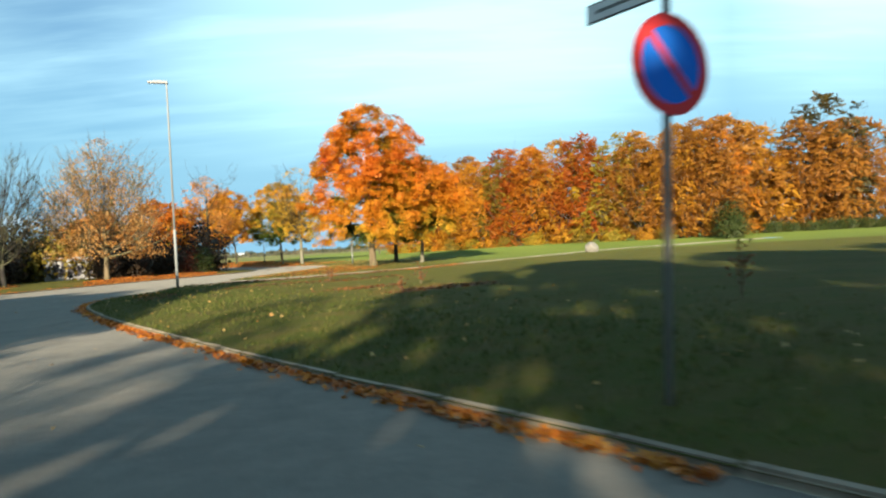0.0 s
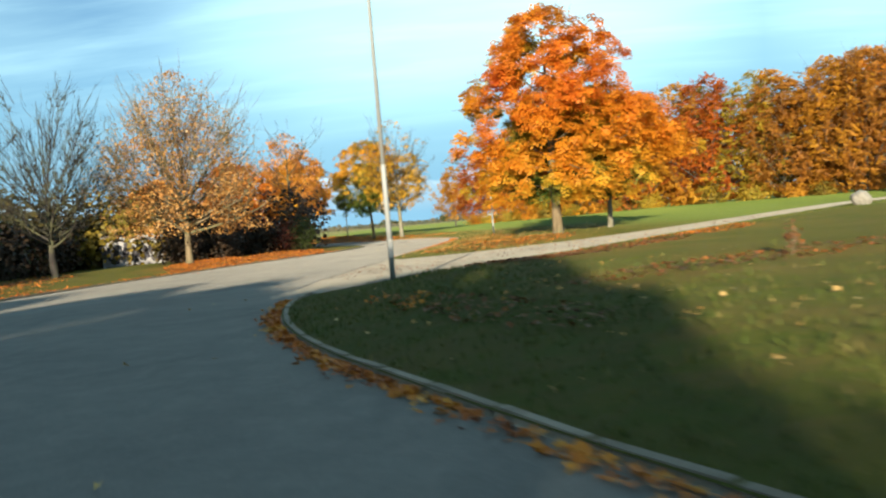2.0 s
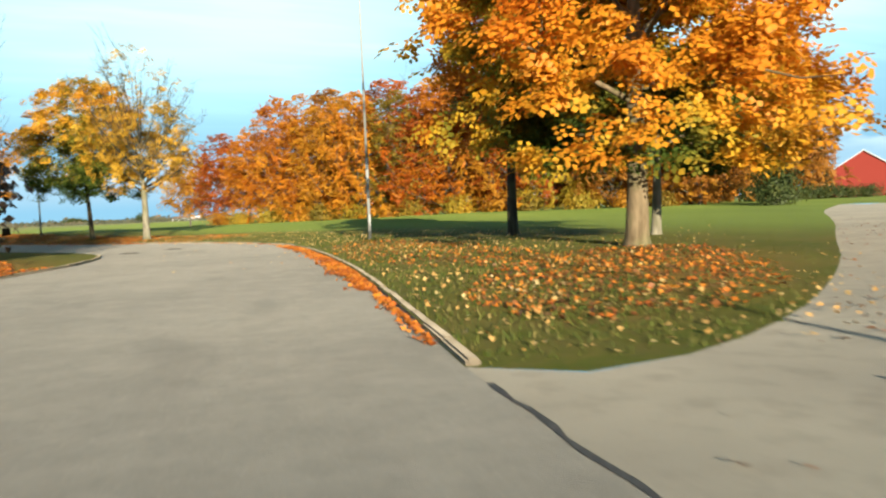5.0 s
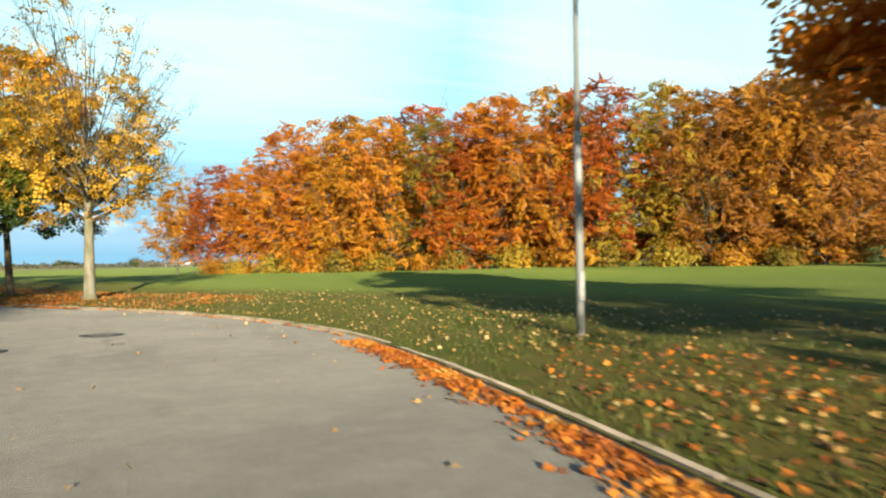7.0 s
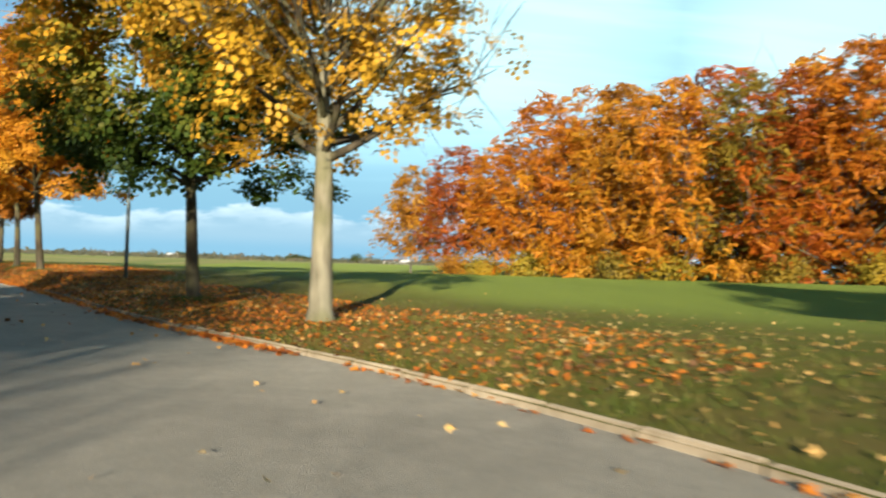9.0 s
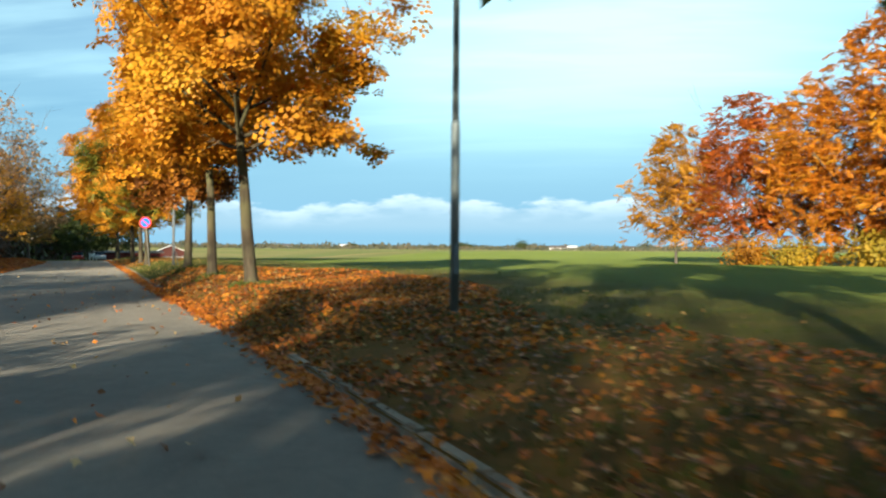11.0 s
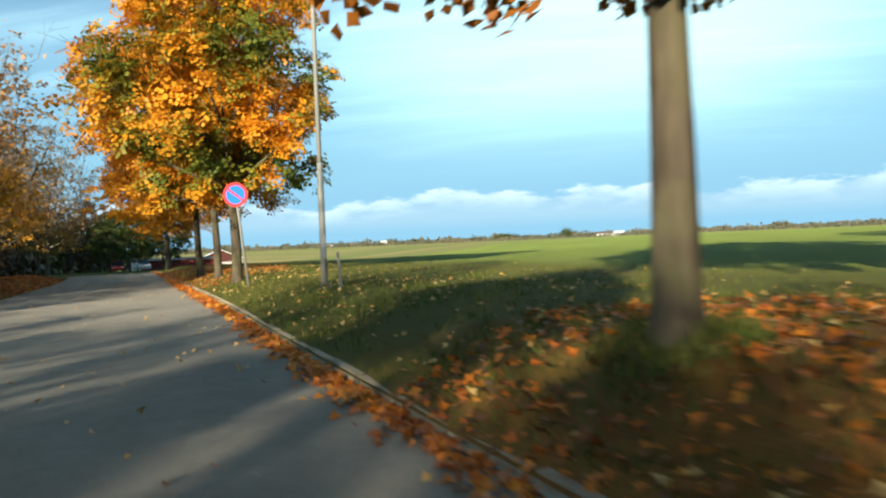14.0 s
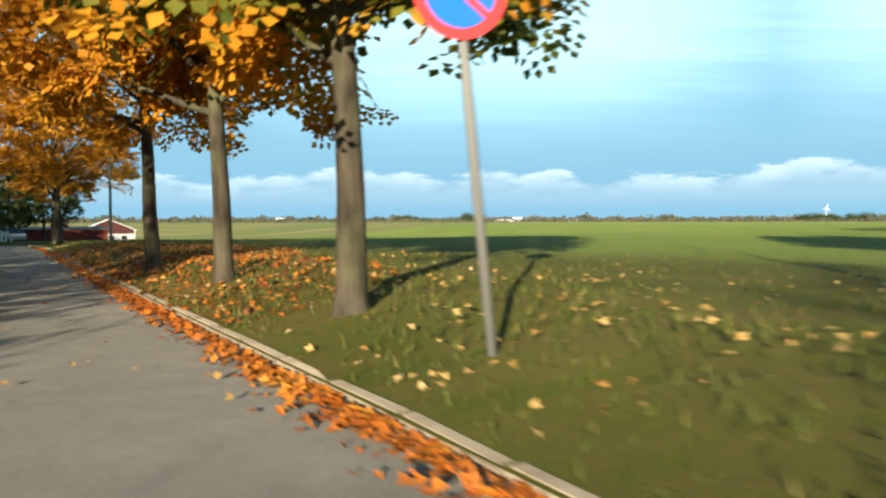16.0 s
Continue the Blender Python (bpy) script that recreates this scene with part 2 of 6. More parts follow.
GREEN, OLIVE, YELLOW, GOLD = (0.075, 0.125, 0.018), (0.27, 0.25, 0.03), (0.78, 0.46, 0.035), (0.78, 0.33, 0.022)
RUST, BROWN = (0.44, 0.12, 0.02), (0.22, 0.10, 0.03)
LEAF = {
    "maple_flame": leaf_material("maple_leaves_flame", [(0.0, (0.05, 0.09, 0.014)), (0.2, GREEN), (0.29, OLIVE), (0.37, YELLOW), (0.48, GOLD), (0.66, (0.82, 0.28, 0.018)), (0.88, (0.8, 0.21, 0.02)), (1.0, (0.74, 0.13, 0.025))], patch=0.5, single=0.22, height=(2.3, 7.6, 4.1), south=3.0, depth=0.76),
    "maple_amber": leaf_material("maple_leaves_amber", [(0.0, (0.36, 0.14, 0.018)), (0.3, (0.64, 0.27, 0.02)), (0.6, (0.8, 0.37, 0.025)), (1.0, (0.82, 0.5, 0.04))], patch=0.45, single=0.25, depth=0.78),
    "maple_brown": leaf_material("maple_leaves_brown", [(0.0, BROWN), (0.25, (0.5, 0.15, 0.02)), (0.6, (0.66, 0.22, 0.02)), (1.0, (0.8, 0.32, 0.022))], thin=0.5, depth=0.98),
    "maple_umber": leaf_material("maple_leaves_umber", [(0.0, (0.1, 0.045, 0.016)), (0.35, (0.26, 0.09, 0.016)), (0.7, (0.46, 0.17, 0.02)), (1.0, (0.7, 0.3, 0.025))], thin=0.3, patch=0.45, single=0.25, depth=0.8),
    "maple_gold": leaf_material("maple_leaves_gold", [(0.0, (0.2, 0.17, 0.025)), (0.3, (0.5, 0.28, 0.03)), (0.62, (0.74, 0.43, 0.035)), (1.0, (0.82, 0.52, 0.05))], patch=0.5, single=0.25, depth=0.84),
    "maple_green": leaf_material("maple_leaves_green", [(0.0, (0.035, 0.07, 0.012)), (0.34, GREEN), (0.5, OLIVE), (0.62, (0.78, 0.4, 0.03)), (1.0, (0.8, 0.3, 0.022))], thin=0.3, height=(2.6, 8.0, 4.6), depth=0.8),
    "maple_mixed": leaf_material("maple_leaves_mixed", [(0.0, GREEN), (0.3, (0.13, 0.16, 0.025)), (0.43, OLIVE), (0.53, GOLD), (1.0, (0.88, 0.42, 0.028))], patch=0.42, single=0.16, depth=0.86),
    "thinning": leaf_material("thinning_leaves", [(0.0, (0.2, 0.13, 0.025)), (0.3, (0.56, 0.3, 0.03)), (0.5, (0.6, 0.29, 0.05)), (0.68, (0.48, 0.3, 0.16)), (1.0, (0.44, 0.35, 0.28))], thin=0.4, patch=0.5, single=0.3, height=(2.0, 8.6, 4.6), depth=1.0),
    "withered": leaf_material("withered_leaves", [(0.0, (0.14, 0.11, 0.035)), (0.35, (0.34, 0.22, 0.05)), (0.6, (0.33, 0.24, 0.15)), (1.0, (0.4, 0.32, 0.26))], thin=0.35, patch=0.5, single=0.3, height=(1.5, 8.0, 4.6), depth=0.8),
    "blush": leaf_material("blush_leaves", [(0.0, (0.4, 0.16, 0.03)), (0.3, (0.66, 0.27, 0.04)), (0.6, (0.74, 0.34, 0.08)), (1.0, (0.72, 0.42, 0.2))], thin=0.45, depth=1.0),
    "pale": leaf_material("pale_leaves", [(0.0, BROWN), (0.25, (0.54, 0.23, 0.05)), (0.55, (0.64, 0.34, 0.1)), (0.8, (0.66, 0.42, 0.18)), (1.0, (0.66, 0.48, 0.3))], thin=0.42, depth=1.0),
    "beech_orange": leaf_material("beech_leaves_orange", [(0.0, (0.34, 0.095, 0.014)), (0.3, (0.62, 0.19, 0.016)), (0.6, (0.78, 0.27, 0.018)), (1.0, (0.8, 0.36, 0.028))], patch=0.34, single=0.28),
    "beech_gold": leaf_material("beech_leaves_gold", [(0.0, RUST), (0.25, (0.66, 0.22, 0.018)), (0.55, (0.8, 0.33, 0.022)), (1.0, (0.82, 0.44, 0.03))], patch=0.34, single=0.28, depth=0.7),
    "beech_red": leaf_material("beech_leaves_red", [(0.0, (0.3, 0.065, 0.014)), (0.35, (0.48, 0.115, 0.014)), (0.7, (0.66, 0.165, 0.014)), (1.0, (0.78, 0.25, 0.018))], patch=0.34, single=0.28),
    "beech_ochre": leaf_material("beech_leaves_ochre", [(0.0, BROWN), (0.25, (0.5, 0.21, 0.02)), (0.6, (0.7, 0.33, 0.025)), (1.0, (0.8, 0.44, 0.035))], patch=0.34, single=0.28, depth=0.69),
    "beech_brown": leaf_material("beech_leaves_brown", [(0.0, (0.17, 0.075, 0.018)), (0.35, (0.42, 0.16, 0.02)), (0.7, (0.58, 0.25, 0.03)), (1.0, (0.66, 0.34, 0.07))], patch=0.34, single=0.28, depth=0.62),
    "beech_yellow": leaf_material("beech_leaves_yellow", [(0.0, (0.14, 0.14, 0.02)), (0.3, (0.36, 0.29, 0.03)), (0.7, (0.6, 0.38, 0.03)), (1.0, YELLOW)], patch=0.34, single=0.28, depth=0.74),
    "beech_green": leaf_material("beech_leaves_green", [(0.0, (0.12, 0.12, 0.02)), (0.45, (0.33, 0.24, 0.03)), (1.0, (0.58, 0.36, 0.035))], patch=0.34, single=0.28),
    "hedge_dark": leaf_material("hedge_leaves_dark", [(0.0, (0.03, 0.028, 0.016)), (0.6, (0.07, 0.045, 0.025)), (1.0, (0.14, 0.07, 0.03))], thin=0.15),
    "hedge_olive": leaf_material("hedge_leaves_olive", [(0.0, (0.035, 0.035, 0.014)), (0.5, (0.1, 0.085, 0.025)), (1.0, (0.26, 0.16, 0.035))], thin=0.2),
    "shrub_green": leaf_material("shrub_leaves_green", [(0.0, (0.03, 0.05, 0.012)), (0.6, (0.07, 0.10, 0.02)), (1.0, (0.16, 0.15, 0.03))], thin=0.2),
    "shrub_red": leaf_material("shrub_leaves_red", [(0.0, (0.12, 0.03, 0.02)), (0.6, (0.28, 0.07, 0.03)), (1.0, (0.42, 0.2, 0.08))], thin=0.25),
    "litter": leaf_material("fallen_leaves", [(0.0, (0.16, 0.06, 0.025)), (0.3, RUST), (0.58, (0.56, 0.18, 0.022)), (0.82, (0.66, 0.28, 0.035)), (1.0, (0.66, 0.40, 0.13))], thin=0.1, patch=0.8, depth=0.85),
    "litter_pale": leaf_material("fallen_leaves_pale", [(0.0, (0.36, 0.15, 0.04)), (0.3, (0.5, 0.27, 0.08)), (0.65, (0.56, 0.38, 0.14)), (1.0, (0.64, 0.50, 0.28))], thin=0.1, patch=0.8, depth=0.85),
    "litter_brown": leaf_material("fallen_leaves_withered", [(0.0, (0.06, 0.032, 0.02)), (0.45, (0.17, 0.075, 0.028)), (0.8, (0.3, 0.1, 0.025)), (1.0, (0.38, 0.16, 0.04))], thin=0.05, patch=0.8, depth=0.85),
    # haze of distance is mixed into these greyed leaf colours
    "far": leaf_material("hazy_far_hedge_leaves", [(0.0, (0.055, 0.075, 0.055)), (0.4, (0.085, 0.095, 0.06)), (0.7, (0.13, 0.115, 0.07)), (1.0, (0.2, 0.14, 0.075))], thin=0.1, patch=0.012, single=0.3, depth=0.8),
}


def bark_material(name, dark, pale):
    m = Mat(name, 0.9, 0.0, 0.15)
    a = m.noise(6.0, 4.0, stretch=(1.0, 1.0, 0.22))
    b = m.noise(1.3, 2.0)
    m.color(m.mix(m.rng(b, 0.45, 0.62, 0.0, 0.55), m.ramp(a, [(0.3, dark), (0.62, pale)]), (0.12, 0.125, 0.055)))
    m.bump(m.noise(14.0, 4.0, stretch=(1.0, 1.0, 0.2)), 0.6, 0.03)
    return m.mat


BARK = {
    "tan": bark_material("tan_bark", (0.085, 0.064, 0.036), (0.2, 0.155, 0.095)),
    "dark": bark_material("dark_bark", (0.016, 0.014, 0.013), (0.05, 0.045, 0.04)),
    "brown": bark_material("maple_bark", (0.026, 0.022, 0.016), (0.086, 0.072, 0.05)),
    "pale": bark_material("pale_bark", (0.11, 0.10, 0.072), (0.25, 0.232, 0.17)),
    "beech": bark_material("beech_bark", (0.045, 0.04, 0.036), (0.125, 0.112, 0.1)),
}

m = Mat("grass_ground", 0.95, 0.0, 0.1)
g1, g2, g3 = m.noise(0.35, 3.0), m.noise(7.0, 4.0), m.noise(60.0, 3.0, rough=0.7)
lawn = m.ramp(g1, [(0.3, (0.044, 0.059, 0.008)), (0.5, (0.058, 0.071, 0.011)), (0.7, (0.083, 0.08, 0.017))])
lawn = m.mix(m.rng(g2, 0.5, 0.72, 0.0, 0.6), lawn, (0.105, 0.078, 0.024))
lawn = m.mix(m.rng(m.noise(0.55, 4.0, stretch=(1.0, 2.6, 1.0)), 0.46, 0.66, 0.0, 0.6), lawn, (0.105, 0.078, 0.024))
lawn = m.mix(m.rng(m.noise(1.7, 5.0, rough=0.65), 0.44, 0.68, 0.0, 0.6), lawn, (0.085, 0.066, 0.024))
lawn = m.mix(m.rng(g3, 0.35, 0.75, 0.0, 0.45), lawn, (0.045, 0.058, 0.01))
rows = m.noise(0.12, 3.0, stretch=(1.0, 0.25, 1.0))
crop = m.ramp(rows, [(0.3, (0.085, 0.115, 0.023)), (0.6, (0.111, 0.141, 0.029)), (0.8, (0.143, 0.155, 0.035))])
crop = m.mix(m.rng(g3, 0.3, 0.8, 0.0, 0.4), crop, (0.06, 0.10, 0.015))
far_strips = m.ramp(m.noise(0.004, 2.0, stretch=(0.35, 1.6, 1.0)), [(0.36, (0.075, 0.106, 0.028)), (0.46, (0.165, 0.138, 0.064)), (0.55, (0.09, 0.117, 0.032)), (0.64, (0.125, 0.1, 0.047))])
base = m.mix(m.attr("field"), lawn, crop)
xyz = m.n.new("ShaderNodeSeparateXYZ")
m.l.new(m.tc.outputs["Object"], xyz.inputs[0])
# stubble beyond the green field's edge, which runs off aslant
line_x = m.math("ADD", m.math("MULTIPLY", m.math("SUBTRACT", xyz.outputs[1], 256.0), 0.2), -57.0)
beyond = m.math("MULTIPLY", m.rng(m.math("SUBTRACT", line_x, xyz.outputs[0]), 0.0, 3.0), m.rng(xyz.outputs[1], 240.0, 252.0))
stubble = m.ramp(m.noise(0.02, 3.0, stretch=(0.4, 1.5, 1.0)), [(0.35, (0.105, 0.105, 0.04)), (0.5, (0.072, 0.098, 0.03)), (0.62, (0.15, 0.125, 0.055))])
base = m.mix(beyond, base, stubble)
base = m.mix(m.attr("far"), base, far_strips)
base = m.mix(m.math("MULTIPLY", m.attr("litter"), m.rng(g2, 0.25, 0.6, 0.45, 1.0)), base, m.ramp(g3, [(0.3, (0.10, 0.045, 0.02)), (0.7, (0.33, 0.13, 0.03))]))
m.color(base)
m.bump(m.math("ADD", g3, m.math("MULTIPLY", g2, 0.8)), 0.7, 0.03)
m.bsdf.inputs["Diffuse Roughness"].default_value = 1.0
GRASS = m.mat

m = Mat("grass_blades", 0.7, 0.0, 0.2)
m.color(m.ramp(m.island(), [(0.0, (0.032, 0.05, 0.007)), (0.5, (0.06, 0.085, 0.012)), (0.85, (0.11, 0.11, 0.022)), (1.0, (0.2, 0.155, 0.055))]))
BLADES = m.mat

m = Mat("asphalt", 0.86, 0.0, 0.25)
a1, a2, a3 = m.noise(0.22, 3.0), m.noise(2.2, 4.0), m.noise(140.0, 2.0, rough=0.7)
c = m.ramp(a1, [(0.3, (0.172, 0.162, 0.138)), (0.7, (0.238, 0.224, 0.189))])
c = m.mix(m.rng(a2, 0.42, 0.66, 0.0, 0.45), c, (0.282, 0.264, 0.225))
c = m.mix(m.rng(a3, 0.35, 0.7, 0.0, 0.5), c, (0.086, 0.0843, 0.0791))
c = m.mix(m.rng(m.noise(0.9, 5.0, stretch=(1.0, 0.3, 1.0)), 0.58, 0.68, 0.0, 0.4), c, (0.103, 0.0989, 0.086))
c = m.mix(m.rng(m.noise(0.45, 6.0, rough=0.7), 0.5, 0.72, 0.0, 0.5), c, (0.12, 0.114, 0.0989))
c = m.mix(m.rng(m.noise(7.0, 5.0, rough=0.75), 0.5, 0.75, 0.0, 0.55), c, (0.112, 0.106, 0.0929))
c = m.mix(m.rng(m.noise(28.0, 3.0, rough=0.7), 0.55, 0.75, 0.0, 0.5), c, (0.361, 0.335, 0.284))
m.color(c)
m.bump(a3, 0.8, 0.012)
m.bsdf.inputs["Diffuse Roughness"].default_value = 1.0
ASPHALT = m.mat

m = Mat("path_gravel", 0.92, 0.0, 0.15)
a1, a2, a3 = m.noise(0.4, 3.0), m.noise(3.0, 4.0), m.noise(90.0, 2.0, rough=0.7)
c = m.ramp(a1, [(0.3, (0.225, 0.207, 0.168)), (0.7, (0.31, 0.284, 0.227))])
c = m.mix(m.rng(a2, 0.5, 0.7, 0.0, 0.5), c, (0.16, 0.14, 0.11))
m.color(m.mix(m.rng(a3, 0.3, 0.75, 0.0, 0.55), c, (0.15, 0.14, 0.12)))
m.bump(a3, 0.8, 0.015)
m.bsdf.inputs["Diffuse Roughness"].default_value = 1.0
GRAVEL = m.mat

m = Mat("kerb_concrete", 0.88, 0.0, 0.2)
c = m.ramp(m.object_random(), [(0.0, (0.2, 0.168, 0.12)), (1.0, (0.3, 0.25, 0.18))])
c = m.mix(m.rng(m.noise(5.0, 4.0), 0.42, 0.68, 0.0, 0.75), c, (0.15, 0.12, 0.08))
m.color(m.mix(m.rng(m.noise(60.0, 2.0), 0.4, 0.7, 0.0, 0.35), c, (0.2, 0.19, 0.17)))
m.bump(m.noise(50.0, 3.0), 0.5, 0.01)
m.bsdf.inputs["Diffuse Roughness"].default_value = 1.0
CONCRETE = m.mat


def plain(name, col, rough=0.5, metal=0.0, spec=0.4, wear=0.25, dirt=(0.12, 0.1, 0.08), scale=4.0):
    m = Mat(name, rough, metal, spec)
    m.color(m.mix(m.rng(m.noise(scale, 4.0), 0.45, 0.75, 0.0, wear), col, dirt))
    m.bump(m.noise(scale * 8, 2.0), 0.08, 0.004)
    return m.mat


SIGN_POLE = plain("grey_sign_pole", (0.2, 0.2, 0.185), 0.6, 0.15, 0.4, 0.18, (0.2, 0.19, 0.17), 9.0)
STEEL = plain("galvanised_steel", (0.29, 0.305, 0.295), 0.6, 0.15, 0.4, 0.18, (0.24, 0.24, 0.23), 9.0)
# worn steel with the shade on the pole put into its dark blue colour
STEEL_SHADED = plain("shaded_worn_steel", (0.15, 0.19, 0.2), 0.6, 0.3, 0.4, 0.4, (0.09, 0.1, 0.1), 7.0)
LAMP_GREY = plain("lamp_head_grey", (0.10, 0.105, 0.11), 0.45, 0.4)
GLASS_LENS = plain("lamp_lens", (0.55, 0.56, 0.55), 0.2, 0.0, 0.5, 0.1)
SIGN_RED = plain("sign_red", (0.66, 0.045, 0.05), 0.75, 0.0, 0.15, 0.15)
SIGN_BLUE = plain("sign_blue", (0.012, 0.15, 0.62), 0.75, 0.0, 0.15, 0.15)
SIGN_BACK = plain("sign_grey_back", (0.36, 0.37, 0.37), 0.5, 0.5)
SIGN_WHITE = plain("sign_white", (0.72, 0.72, 0.68), 0.45, 0.0, 0.5, 0.2)
SIGN_BLACK = plain("sign_black", (0.03, 0.03, 0.032), 0.5)
WALL_GREY = plain("grey_render", (0.36, 0.36, 0.37), 0.85, 0.0, 0.2, 0.7, (0.18, 0.17, 0.16), 1.6)
WALL_WHITE = plain("whitewashed_wall", (0.50, 0.49, 0.47), 0.85, 0.0, 0.2, 0.7, (0.22, 0.2, 0.18), 1.6)
PAINT_DARK = plain("spray_paint_dark", (0.05, 0.05, 0.065), 0.6)
BARN_RED = plain("barn_red_boards", (0.21, 0.03, 0.022), 0.85, 0.0, 0.2, 0.3, (0.2, 0.03, 0.02), 0.8)
# red boards darkened in colour to stand for a gable in shade
BARN_SHADED = plain("shaded_red_boards", (0.07, 0.024, 0.02), 0.85, 0.0, 0.2, 0.3, (0.06, 0.025, 0.02), 0.8)
BARN_DARK = plain("shed_red_boards", (0.11, 0.022, 0.018), 0.85, 0.0, 0.2, 0.3, (0.1, 0.025, 0.02), 0.8)
ROOF_PALE = plain("pale_sheet_roof", (0.62, 0.63, 0.64), 0.5, 0.0, 0.4, 0.3, (0.38, 0.38, 0.38), 0.5)
ROOF_DARK = plain("dark_tile_roof", (0.09, 0.075, 0.07), 0.8)
STONE = plain("pale_boulder", (0.25, 0.235, 0.195), 0.9, 0.0, 0.2, 0.5, (0.24, 0.23, 0.2), 3.0)
CAST_IRON = plain("cast_iron", (0.055, 0.053, 0.05), 0.6, 0.4, 0.4, 0.5, (0.12, 0.10, 0.08), 12.0)
BITUMEN = plain("bitumen_joint", (0.05, 0.048, 0.045), 0.8, wear=0.6, dirt=(0.13, 0.12, 0.1), scale=9.0)
POST_GREY = plain("marker_post_grey", (0.15, 0.15, 0.135), 0.7)
CAR_RED = plain("car_paint_red", (0.45, 0.04, 0.03), 0.25, 0.0, 0.6, 0.1)
CAR_WHITE = plain("car_paint_white", (0.5, 0.47, 0.45), 0.25, 0.0, 0.6, 0.1)
CAR_GLASS = plain("car_glass", (0.02, 0.025, 0.03), 0.08, 0.0, 0.6, 0.0)
TYRE = plain("tyre_rubber", (0.02, 0.02, 0.02), 0.85)


# ---- mesh helpers ----
def mesh_of(name, verts, faces, mat, smooth=False):
    me = bpy.data.meshes.new(name)
    me.from_pydata([tuple(v) for v in verts], [], [tuple(f) for f in faces])
    me.materials.append(mat)
    if smooth:
        me.polygons.foreach_set("use_smooth", [True] * len(me.polygons))
    return me


def tri_mesh(name, verts, tris, mat):
    """A mesh straight from arrays of points and triangles."""
    me = bpy.data.meshes.new(name)
    n, k = len(verts), len(tris)
    me.vertices.add(n), me.loops.add(3 * k), me.polygons.add(k)
    me.vertices.foreach_set("co", np.asarray(verts, np.float32).ravel())
    me.loops.foreach_set("vertex_index", np.asarray(tris, np.int32).ravel())
    me.polygons.foreach_set("loop_start", np.arange(0, 3 * k, 3, dtype=np.int32))
    me.polygons.foreach_set("loop_total", np.full(k, 3, np.int32))
    me.materials.append(mat)
    me.update(calc_edges=True)
    me.validate()
    return me


def thing(name, x, y, z, label, category, group="", kind="", turn=0.0):
    ob = new(name)
    ob.empty_display_size = 0.2
    ob.matrix_basis = pose(x, y, z, 0, 0, turn)
    return tagged(ob, label, category, group, kind)


def part(name, data, material, parent, label=""):
    """Links a bmesh, or a ready mesh, as one mesh object under a thing or a part."""
    if isinstance(data, bmesh.types.BMesh):
        me = bpy.data.meshes.new(name)
        data.to_mesh(me)
        data.free()
        me.materials.append(material)
    else:
        me = data
    ob = new(name, me)
    ob.parent = parent
    if label:
        ob["label"] = label
    return ob


def box(sx, sy, sz, at=(0, 0, 0), bevel=0.0, turn=0.0, rx=0.0, ry=0.0):
    """A box on its foot centre, its edges rounded."""
    bm = bmesh.new()
    bmesh.ops.create_cube(bm, size=1.0, matrix=Matrix.Diagonal((sx, sy, sz, 1)))
    if bevel:
        bmesh.ops.bevel(bm, geom=bm.edges[:], offset=bevel, segments=2, affect="EDGES")
    bmesh.ops.transform(bm, matrix=Matrix.Translation(at) @ pose(0, 0, 0, rx, ry, turn) @ Matrix.Translation((0, 0, sz / 2)), verts=bm.verts)
    return bm


def prism(points, depth, at=(0, 0, 0)):
    """An outline in x and z, drawn out along y."""
    bm = bmesh.new()
    a = [bm.verts.new((x, -depth / 2, z)) for x, z in points]
    b = [bm.verts.new((x, depth / 2, z)) for x, z in points]
    bm.faces.new(a), bm.faces.new(b[::-1])
    for i in range(len(a)):
        j = (i + 1) % len(a)
        bm.faces.new((a[i], b[i], b[j], a[j]))
    bmesh.ops.recalc_face_normals(bm, faces=bm.faces[:])
    bmesh.ops.translate(bm, vec=at, verts=bm.verts)
    return bm


def turned(profile, sides=16, at=(0, 0, 0)):
    """A solid of revolution about z from rows of radius and height."""
    bm = bmesh.new()
    rings = [[bm.verts.new((r * math.cos(2 * math.pi * i / sides), r * math.sin(2 * math.pi * i / sides), z)) for i in range(sides)] for r, z in profile]
    for p, q in zip(rings, rings[1:]):
        for i in range(sides):
            j = (i + 1) % sides
            f = bm.faces.new((p[i], p[j], q[j], q[i]))
            f.smooth = True
    bm.faces.new(rings[0][::-1]), bm.faces.new(rings[-1])
    bmesh.ops.translate(bm, vec=at, verts=bm.verts)
    return bm


def tube(points, radii, sides, verts, faces):
    """Adds a tapered pipe along points to two running lists."""
    pts = [Vector(p) for p in points]
    first = len(verts)
    for i, p in enumerate(pts):
        way = (pts[min(i + 1, len(pts) - 1)] - pts[max(i - 1, 0)]).normalized()
        side = way.cross(Vector((0.31, 0.17, 0.93)) if abs(way.z) < 0.9 else Vector((1, 0.13, 0))).normalized()
        over = way.cross(side)
        for k in range(sides):
            a = 2 * math.pi * k / sides
            verts.append(p + (side * math.cos(a) + over * math.sin(a)) * radii[i])
    for i in range(len(pts) - 1):
        for k in range(sides):
            a, b = first + i * sides + k, first + i * sides + (k + 1) % sides
            faces.append((a, b, b + sides, a + sides))


KITE = (np.array([(0, -0.5, 0), (0.42, 0.05, 0.10), (0, 0.5, -0.04), (-0.42, 0.05, 0.10)], np.float32), np.array([(0, 1, 2), (0, 2, 3)]))
